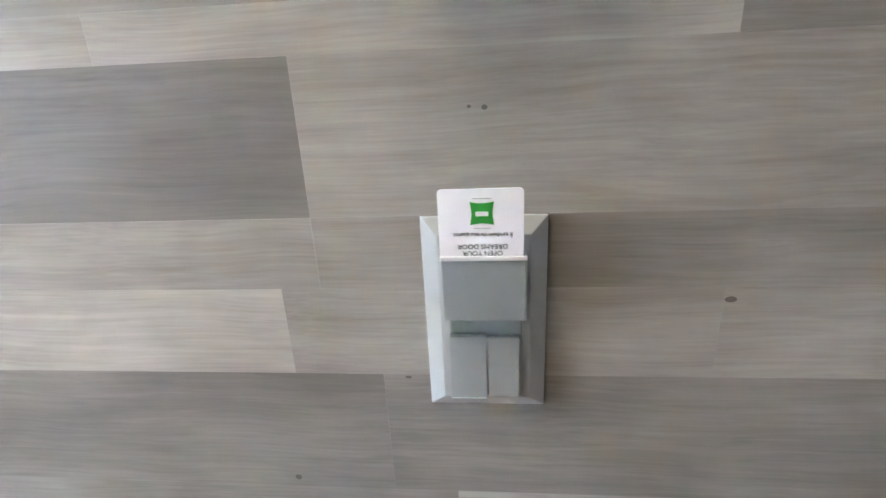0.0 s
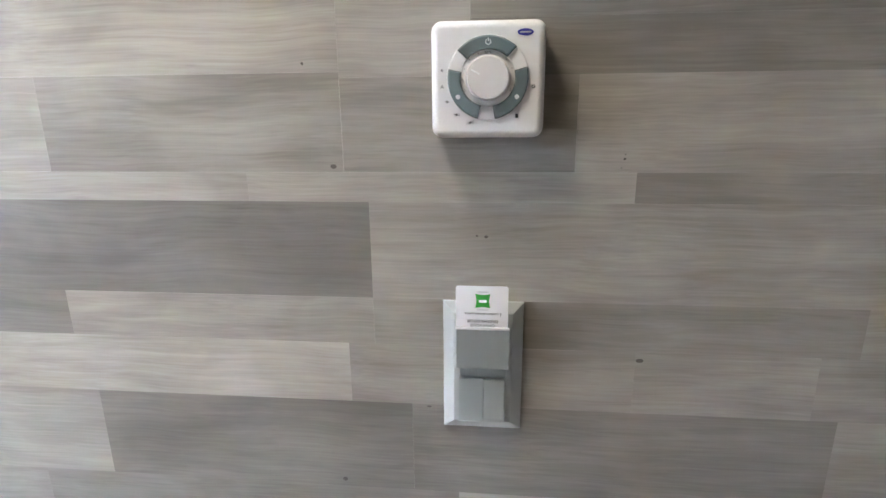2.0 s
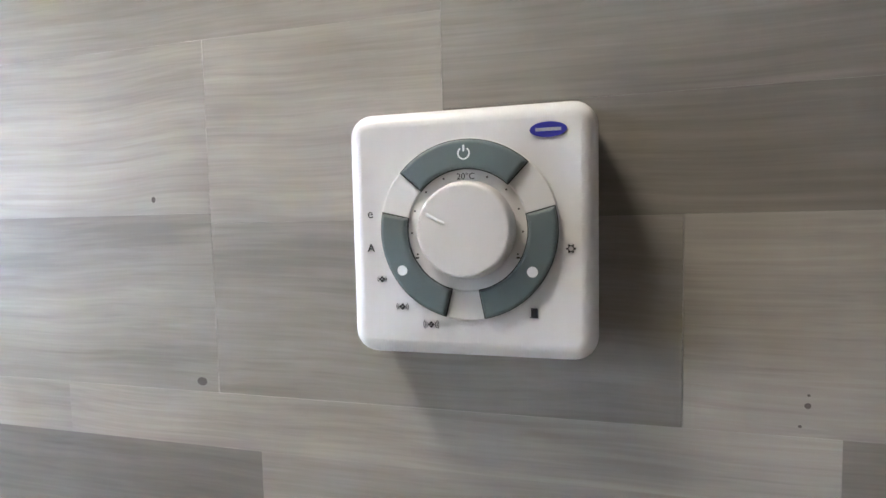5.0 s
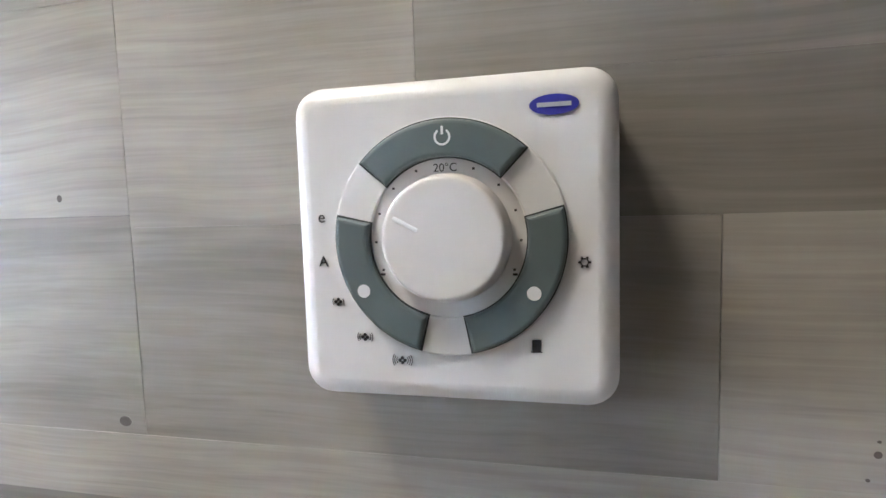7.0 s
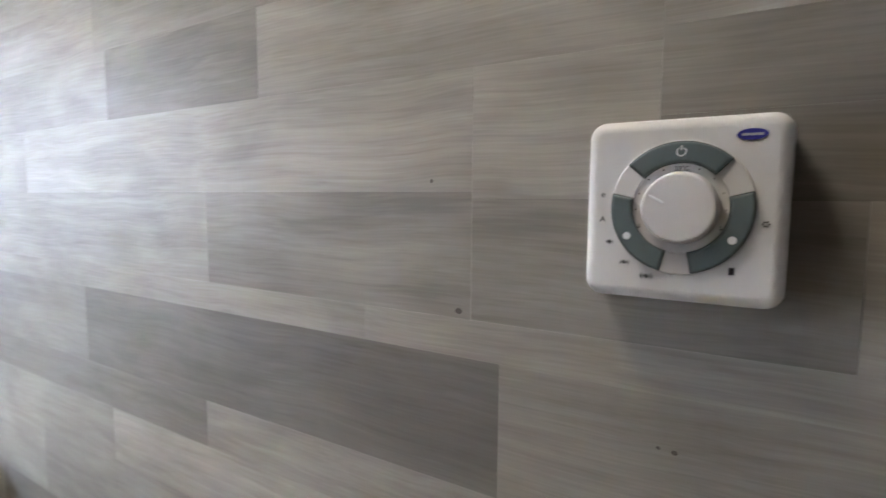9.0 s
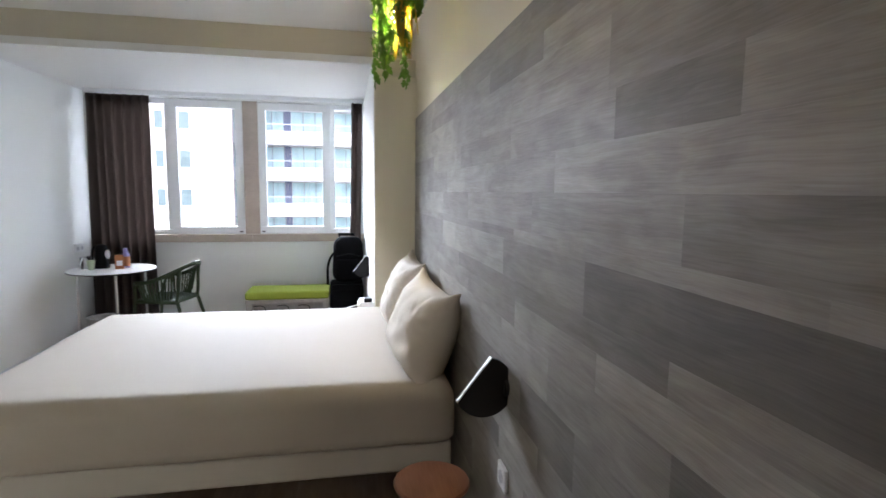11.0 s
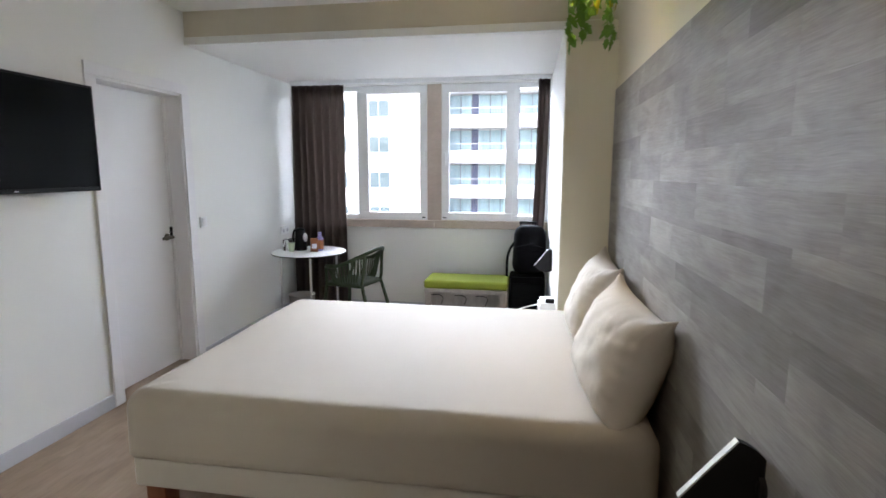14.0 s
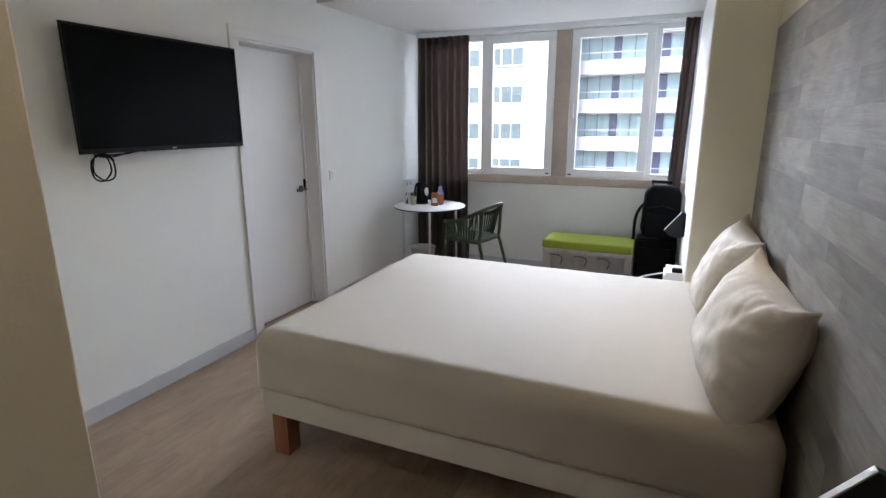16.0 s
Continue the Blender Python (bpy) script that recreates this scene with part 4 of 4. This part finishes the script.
# ---- thermostat ----
def thermostat():
    t = thing("thermostat", (-0.1118, 0, 1.415), "white square wall thermostat with a round dial", "thermostat")
    b = prism(rounded(-0.0577, 0.0586, -0.0587, 0.0567, 0.011), 0, -0.0375, 0.0075, None, 6)
    body = part("body", b, THERM, t, "white plastic housing", True)
    for p in body.data.polygons:
        p.use_smooth = len(p.vertices) <= 4
    cx, cz, f = 0.0006, 0.0008, -0.0375
    b = prism(arc_band(0.0278, 0.0417, 0, 359.9, 72), f + 0.0008, f - 0.0012, 0.0009, None, 4)
    b.transform(Matrix.Translation((cx, 0, cz)))
    part("ring", b, THERM, t, "raised white ring")
    for a0, a1 in ((47, 138), (168, 255), (-78, 14)):
        # dark flat band: shade of the joint put into the colour
        b = prism(arc_band(0.0276, 0.0412, a0 - 1, a1 + 1), f - 0.0008, f - 0.0015)
        b.transform(Matrix.Translation((cx, 0, cz)))
        part("shade_band", b, JOINTSHADE, t, "dark band for the shade in the joint round the button")
        b = prism(arc_band(0.0281, 0.0407, a0, a1), f - 0.001, f - 0.0036, 0.0016, None, 3)
        b.transform(Matrix.Translation((cx, 0, cz)))
        part("button", b, BUTTON, t, "slate grey curved button")
    part("dial", lathe([(0.0226, 0), (0.0224, 0.0008), (0.0214, 0.0072), (0.0212, 0.0079), (0.0208, 0.0084), (0.0203, 0.0087), (0.0196, 0.0088), (0.0188, 0.0088), (0.001, 0.0088)], 64, None, (cx, f, cz + 0.0002), "y"), KNOBW, t, "round white dial", True)
    b = box(-0.0048, 0.0048, f - 0.0094, f - 0.0086, -0.0007, 0.0007, 0.0004)
    b.transform(Matrix.Translation((cx - 0.0125, 0, cz + 0.0055)) @ Matrix.Rotation(radians(28), 4, "Y"))
    part("pointer", b, PVC, t, "small raised pointer")
    part("badge", lathe([(0.001, 0), (0.0078, 0.0001), (0.008, 0.0005)], 40, None, (0, 0, 0), "y"), BLUEP, t, "blue oval maker's badge").matrix_local = pose(0.0375, f, 0.044) @ Matrix.Diagonal((1, 1, 0.42, 1))
    part("badge_mark", box(-0.0055, 0.0055, f - 0.0008, f - 0.0005, -0.0007, 0.0007), PALESIL, t).location = (0.0375, 0, 0.044)
    s = f - 0.0002
    lettering("scale_text", "20°C", 0.004, (cx + 0.0005, f - 0.0024, cz + 0.0242), INK, t)
    lettering("mode_text", "e", 0.0062, (-0.0463, s, 0.0092), INK, t)
    lettering("mode_text", "A", 0.0055, (-0.0463, s, -0.0072), INK, t)
    for i in range(11):
        a = radians(205 - i * 23)
        if abs(math.degrees(a) - 90) < 12:
            continue
        part("tick", box(-0.0004, 0.0004, f - 0.0015, f - 0.0011, -0.0004, 0.0004), INK, t).location = (cx + 0.0257 * math.cos(a), 0, cz + 0.0257 * math.sin(a))
    for x in (-1, 1):
        part("tick", box(-0.0008, 0.0008, f - 0.0015, f - 0.0011, -0.0004, 0.0004), INK, t).location = (cx + x * 0.0235, 0, cz - 0.0125)
    # power sign
    b = prism(arc_band(0.0022, 0.0029, 125, 415, 24), 0, -0.0003)
    box(-0.0004, 0.0004, -0.0003, 0, 0.0008, 0.0036, bm=b)
    part("power_sign", b, PVC, t, "white power sign").location = (cx, f - 0.0036, cz + 0.0345)
    for x, z in ((-0.0302, -0.0182), (0.0298, -0.0186)):
        part("dot", lathe([(0.0024, 0), (0.0024, 0.0003)], 20, None, (cx + x, f - 0.0035, cz + z), "y"), PVC, t, "white round dot")
    # fan signs with one to three waves
    for n, (x, z) in enumerate(((-0.0412, -0.022), (-0.0312, -0.035), (-0.0172, -0.0432))):
        b = None
        for a in (0, 90, 180, 270):
            b = prism([(0.0011 * math.cos(radians(a)) + 0.0008 * math.cos(radians(a + k)), 0.0011 * math.sin(radians(a)) + 0.0008 * math.sin(radians(a + k))) for k in range(0, 360, 45)], 0, -0.0002, 0, b)
        for k in range(n + 1):
            for side in (0, 180):
                o = prism(arc_band(0.0024 + 0.0009 * k, 0.0027 + 0.0009 * k, side - 35, side + 35, 8), 0, -0.0002)
                b = merge(b, o)
        part("fan_sign", b, INK, t).matrix_local = pose(x, s, z) @ Matrix.Diagonal((0.85, 1, 0.8, 1))
    b = prism(arc_band(0.0014, 0.0021, 0, 359.9, 6), 0, -0.0002)
    for k in range(6):
        a = radians(60 * k)
        o = box(-0.0005, 0.0005, -0.0002, 0, -0.0005, 0.0005)
        o.transform(Matrix.Translation((0.0022 * math.cos(a), 0, 0.0022 * math.sin(a))))
        b = merge(b, o)
    part("cooling_sign", b, INK, t).matrix_local = pose(0.0468, s, -0.0078) @ Matrix.Diagonal((0.78, 1, 0.78, 1))
    b = box(-0.0015, 0.0015, -0.0002, 0, -0.0022, 0.0018)
    box(-0.0019, 0.0019, -0.0002, 0, -0.0026, -0.0022, bm=b)
    part("heating_sign", b, INK, t).location = (0.0308, s, -0.0362)
    return t


thermostat()


# ---- key card switch ----
def card_switch():
    t = thing("card_switch", (-0.1135, 0, 1.0748), "silver grey wall plate with card holder and two switches", "switch")
    w, h = 0.0488, 0.0862
    b = bmesh.new()
    o = [b.verts.new((x * w, 0, z * h)) for x, z in ((-1, -1), (1, -1), (1, 1), (-1, 1))]
    m = [b.verts.new((x * w, -0.003, z * h)) for x, z in ((-1, -1), (1, -1), (1, 1), (-1, 1))]
    i = [b.verts.new((x * (w - 0.013), -0.0105, z * (h - 0.013))) for x, z in ((-1, -1), (1, -1), (1, 1), (-1, 1))]
    for a, c in ((o, m), (m, i)):
        for k in range(4):
            b.faces.new((a[k], a[(k + 1) % 4], c[(k + 1) % 4], c[k]))
    b.faces.new(i)
    b.faces.new(o[::-1])
    bmesh.ops.bevel(b, geom=b.edges[:], offset=0.0007, segments=2, profile=0.5, affect="EDGES")
    part("plate", b, PALESIL, t, "bevelled pale silver plate")
    # sloping pocket
    b = bmesh.new()
    prof = ((-0.0105, 0.005), (-0.0255, 0.008), (-0.0285, 0.0605), (-0.027, 0.0615), (-0.0105, 0.0615))
    sides = [[b.verts.new((x, y, z)) for y, z in prof] for x in (-0.0318, 0.0318)]
    for k in range(5):
        b.faces.new((sides[0][k], sides[0][(k + 1) % 5], sides[1][(k + 1) % 5], sides[1][k]))
    b.faces.new(sides[0])
    b.faces.new(sides[1][::-1])
    bmesh.ops.bevel(b, geom=b.edges[:], offset=0.0012, segments=2, profile=0.5, affect="EDGES")
    part("card_pocket", b, SILVER, t, "sloping grey card pocket")
    part("pocket_lip", box(-0.032, 0.032, -0.0295, -0.0272, 0.0598, 0.0632, 0.0006), THERM, t, "pale rim of the pocket")
    part("inset", box(-0.029, 0.029, -0.0122, -0.0104, -0.07, 0.006, 0.0008), SILVER, t)
    for s in (-1, 1):
        b = box(s * 0.0011, s * 0.0276, -0.0165, -0.0122, -0.0682, -0.0105, 0.0012)
        for v in b.verts:
            if v.co.y < -0.015:
                v.co.y -= 0.0022 * ((v.co.z + 0.0672) / 0.054 if s > 0 else 1 - (v.co.z + 0.0672) / 0.054)
        part("rocker", b, SILVER, t, "grey rocker switch")
    return t


card_switch()


def key_card():
    t = thing("key_card", (-0.1148, -0.0265, 1.1358), "white key card with a green mark in the holder", "card")
    part("card", prism(rounded(-0.0305, 0.0305, -0.009, 0.0525, 0.0032), -0.0004, 0.0004), CARDW, t, "white plastic card")
    y = -0.0006
    # green mark with drawn-in sides
    side = []
    for k in range(4):
        a = radians(45 + 90 * k)
        c = radians(45 + 90 * (k + 1))
        for j in range(8):
            u = j / 8
            x0, z0 = math.cos(a) * (1 - u) + math.cos(c) * u, math.sin(a) * (1 - u) + math.sin(c) * u
            q = 1 - 0.14 * math.sin(math.pi * u)
            side.append((0.0122 * x0 * q, 0.0122 * z0 * q))
    part("green_mark", prism(side, 0, -0.0002), GREENP, t, "green pillow-shaped mark").location = (0.001, y + 0.0001, 0.0345)
    part("mark_bar", box(-0.0045, 0.0045, -0.0003, 0, -0.0016, 0.0016), CARDW, t).location = (0.001, y - 0.0001, 0.0342)
    part("faint_line", box(-0.0065, 0.0065, -0.0002, 0, -0.0004, 0.0004), FAINT, t).location = (0.001, y, 0.0455)
    part("faint_line", box(-0.006, 0.006, -0.0002, 0, -0.0003, 0.0003), FAINT, t).location = (0.001, y, 0.0235)
    lettering("card_text", "É também de seu quarto.", 0.0043, (0.001, y, 0.0185), INK, t, 180)
    lettering("card_text", "OPEN YOUR", 0.0052, (0.001, y, 0.0042), INK, t, 180)
    lettering("card_text", "DREAMS DOOR", 0.0052, (0.001, y, 0.0095), INK, t, 180)
    return t


key_card()


# ---- outside ----
structure("ground", box(-400, 300, -300, 300, -14.2, -14), STREET, "grey street far below the window", "ground")


def balcony_block():
    t = thing("apartment_building", (-48, 2, -14), "white block of balconies with pale glass fronts", "building")
    y0, y1, h = -15.0, 16.0, 3.18
    part("back_wall", box(-12, -1.6, y0, y1, 0, 34), FACADE, t)
    part("roof", box(-12.2, 0.2, y0 - 0.2, y1 + 0.2, 34, 34.6), FACADE, t)
    for f in range(10):
        z = 1.489 + h * f
        part("balcony_slab", box(-1.6, 0, y0, y1, z - 1.13, z, 0.03), FACADE, t, "white balcony parapet")
        part("rail", box(-0.12, -0.05, y0, y1, z + 0.58, z + 0.63), FRAIL, t, "thin pale handrail")
        # the shadow below each slab is put in as a dark strip
        part("slab_shadow_strip", box(-0.1, 0.03, y0, y1, z - 1.2, z - 1.132), FMULL, t, "dark strip standing in for the shadow below the slab")
        k = -7.81 - 2 * 3.8
        while k < y1 - 0.2:
            a, c = max(k, y0), min(k + 0.62, y1)
            if c > a:
                part("dark_panel", box(-1.6, -1.48, a, c, z, z + h - 1.2), FDARK, t)
            for j in range(3):
                a, c = max(k + 0.66 + j * 1.05, y0), min(k + 0.62 + (j + 1) * 1.05, y1)
                if c > a:
                    part("balcony_glass", box(-1.6, -1.5, a, c, z, z + h - 1.3), FGLASS, t)
                    part("mullion", box(-1.6, -1.44, c, c + 0.07, z, z + h - 1.2), FMULL, t)
            k += 3.8
    return t


def office_block():
    t = thing("office_building", (-45, -20, -14), "pale building with rows of paired windows", "building")
    y0, y1 = -10, 9.9
    part("wall", box(-14, 0, y0, y1, 0, 34), FACADE, t)
    part("corner_strip", box(-0.4, 0.06, y1 + 0.002, y1 + 0.7, 0, 34), FACADEP, t, "pale pink corner strip")
    part("roof", box(-14.2, 0.2, y0 - 0.2, y1 + 0.2, 34, 34.5), FACADE, t)
    for f in range(10):
        z = 18.48 - 3.06 * (f - 4)
        if z > 33 or z < 2:
            continue
        for c in range(4):
            y = 7.43 - 3.88 * c
            wdw = part("window", box(-0.02, 0.05, y - 2.62, y + 0.05, z - 1.4, z + 0.04), PVC, t)
            part("sill", box(0.0, 0.09, y - 2.66, y + 0.08, z - 1.46, z - 1.402), FACADE, wdw)
            for a, w in ((-2.57, 0.6), (-1.85, 0.9), (-0.9, 0.88)):
                part("pane", box(0.04, 0.065, y + a, y + a + w, z - 1.33, z), FWIN, wdw)
    return t


balcony_block()
office_block()


# ---- floor boards ----
rnd = random.Random(12)
floor_ob = bpy.data.objects["floor"]
for r in range(17):
    ya = -3.02 + r * 0.19
    yb = min(ya + 0.1893, 0.012)
    if yb - ya < 0.03:
        continue
    x = WINX + 0.002 - rnd.uniform(0, 1.2)
    while x < 2.0:
        L = rnd.uniform(1.15, 1.35)
        a, c = max(x, WINX + 0.002), min(x + L - 0.0007, 1.998)
        if c - a > 0.05:
            ob = part("floor_board", box(a - (a + c) / 2, c - (a + c) / 2, ya - (ya + yb) / 2, yb - (ya + yb) / 2, -0.004, 0), FLOORW, floor_ob)
            ob.location = ((a + c) / 2, (ya + yb) / 2, 0)
            g = rnd.uniform(0.88, 1.08)
            ob.color = (g, g * rnd.uniform(0.98, 1.0), g * rnd.uniform(0.95, 1.0), 1)
        x += L


# ---- plank cladding of the bed wall ----
PANEL = thing("wall_cladding", (0, 0, 0), "grey-washed wooden plank cladding on the bed wall", "wall panel", kind="structure")
part("backing", box(-3.69, 2.0, 0.006, 0.0119, 0, 1.945), WPLANK, PANEL).color = (0.15, 0.15, 0.145, 1)
prnd = random.Random(77)


def plank(x0, x1, z0, z1, tone):
    g = prnd.choice((0.00004, 0.00006, 0.00014))
    e = prnd.choice((0.00004, 0.00006, 0.00012))
    if z0 > 1.3 and min(abs(x0 + 0.278), abs(x1 + 0.278)) < 1e-6:
        e = 0.00022
    b = box((x0 - x1) / 2 + e, (x1 - x0) / 2 - e, prnd.uniform(0, 0.00012), 0.007, (z0 - z1) / 2 + g, (z1 - z0) / 2 - g)
    ob = part("plank", b, WPLANK, PANEL)
    ob.location = ((x0 + x1) / 2, 0, (z0 + z1) / 2)
    k = 0.37 * (tone / 0.37) ** 1.4
    ob.color = (k, k * 0.968, k * 0.905, 1)
    return ob


def row(z0, z1, start, *pieces):
    """One course: where it starts, then (end, tone) for each plank; carried on to both ends of the wall."""
    x = start
    while x > -3.69:
        w = prnd.choice((0.35, 0.5, 0.62, 0.8)) * prnd.uniform(0.9, 1.1)
        a = max(-3.69, x - w)
        if a - 0.12 < -3.69:
            a = -3.69
        plank(a, x, z0, z1, prnd.choice((0.32, 0.345, 0.37, 0.395, 0.42)))
        x = a
    x = start
    for end, tone in pieces:
        plank(x, end, z0, z1, tone)
        x = end
    while x < 2.0:
        w = prnd.choice((0.4, 0.55, 0.7)) * prnd.uniform(0.9, 1.1)
        c = min(2.0, x + w)
        plank(x, c, z0, z1, prnd.choice((0.29, 0.34, 0.4, 0.44)))
        x = c


row(0.0, 0.1, -1.2, (-0.5, 0.36), (0.1, 0.3))
row(0.1, 0.16, -1.5, (-0.8, 0.42), (0.0, 0.34))
row(0.16, 0.28, -1.0, (-0.4, 0.3), (0.3, 0.4))
row(0.28, 0.38, -1.3, (-0.7, 0.44), (-0.1, 0.33))
row(0.38, 0.42, -1.1, (-0.5, 0.36), (0.2, 0.41))
row(0.42, 0.56, -1.7, (-1.3, 0.42), (-0.8, 0.34), (-0.1, 0.4))
row(0.56, 0.64, -1.9, (-1.55, 0.3), (-1.0, 0.41), (-0.35, 0.3))
row(0.64, 0.74, -1.65, (-1.2, 0.44), (-0.6, 0.36), (0.0, 0.42))
row(0.74, 0.884, -1.35, (-0.985, 0.28), (-0.748, 0.36), (-0.143, 0.33), (0.067, 0.43), (0.5, 0.36))
row(0.884, 1.016, -1.55, (-1.15, 0.42), (-0.642, 0.4), (-0.204, 0.3), (0.316, 0.325), (0.7, 0.43))
row(1.016, 1.099, -1.42, (-0.9, 0.42), (-0.284, 0.49), (0.072, 0.41), (0.284, 0.43), (0.9, 0.4))
row(1.099, 1.161, -1.42, (-0.662, 0.32), (-0.25, 0.42), (-0.075, 0.39), (0.326, 0.355), (0.8, 0.44))
row(1.161, 1.281, -1.55, (-0.968, 0.36), (-0.25, 0.28), (0.62, 0.41), (1.1, 0.36))
row(1.281, 1.316, -1.45, (-0.397, 0.43), (0.055, 0.46), (0.6, 0.36))
row(1.6265, 1.77, -1.5, (-0.9, 0.43), (-0.3, 0.36), (0.25, 0.42), (0.8, 0.34))
row(1.77, 1.84, -1.75, (-1.25, 0.3), (-0.5, 0.42), (0.2, 0.36))
row(1.84, 1.945, -1.35, (-0.7, 0.33), (0.0, 0.41), (0.6, 0.36))
# broad boards on one side of the thermostat, narrow ones on the other
x = -3.69
for end, tone in ((-3.2, 0.37), (-2.6, 0.42), (-2.05, 0.35), (-1.3, 0.395), (-0.648, 0.42), (-0.278, 0.37)):
    plank(x, end, 1.316, 1.427, tone)
    x = end
for end, tone in ((-0.013, 0.355), (0.55, 0.42), (1.2, 0.36), (2.0, 0.41)):
    plank(x, end, 1.316, 1.421, tone)
    x = end
x = -3.69
for end, tone in ((-3.1, 0.4), (-2.5, 0.34), (-1.75, 0.43), (-1.15, 0.4), (-0.278, 0.45)):
    plank(x, end, 1.427, 1.53, tone)
    x = end
plank(-0.278, -0.131, 1.421, 1.53, 0.43)
x = -3.69
for end, tone in ((-2.9, 0.32), (-2.2, 0.41), (-1.5, 0.36), (-0.87, 0.41), (-0.547, 0.31), (-0.131, 0.4)):
    plank(x, end, 1.53, 1.6265, tone)
    x = end
x = -0.131
for end, tone in ((0.6, 0.325), (1.3, 0.36), (2.0, 0.33)):
    plank(x, end, 1.421, 1.479, tone)
    x = end
x = -0.131
for end, tone in ((0.5, 0.33), (1.2, 0.4), (2.0, 0.34)):
    plank(x, end, 1.479, 1.539, tone)
    x = end
x = -0.131
for end, tone in ((0.75, 0.42), (1.5, 0.36), (2.0, 0.4)):
    plank(x, end, 1.539, 1.6265, tone)
    x = end


def knot(x, z, w, h):
    part("knot", lathe([(0.001, 0), (w, 0.0001), (w * 1.02, 0.0003)], 14, None, (0, 0, 0), "y"), KNOT, PANEL, "dark knot in the wood").matrix_local = pose(x, 0.0002, z) @ Matrix.Diagonal((1, 1, h / w, 1))


KNOT = material("dark_knot_wood", (0.085, 0.075, 0.066), 0.6, spots=0.4, scale=400, bump=0.1)
for x, z, w, h in ((0.077, 1.088, 0.0046, 0.0026), (-0.29, 1.3225, 0.0036, 0.0026), (-0.122, 1.2415, 0.0015, 0.0012), (-0.111, 1.2405, 0.0022, 0.0018), (-0.3, 0.895, 0.0032, 0.0032), (0.0405, 1.331, 0.0014, 0.0014), (-0.182, 1.013, 0.003, 0.0012), (-0.319, 1.4365, 0.0015, 0.0018), (0.0375, 1.321, 0.0008, 0.0007), (0.0408, 1.336, 0.0007, 0.0006)):
    knot(x, z, w, h)
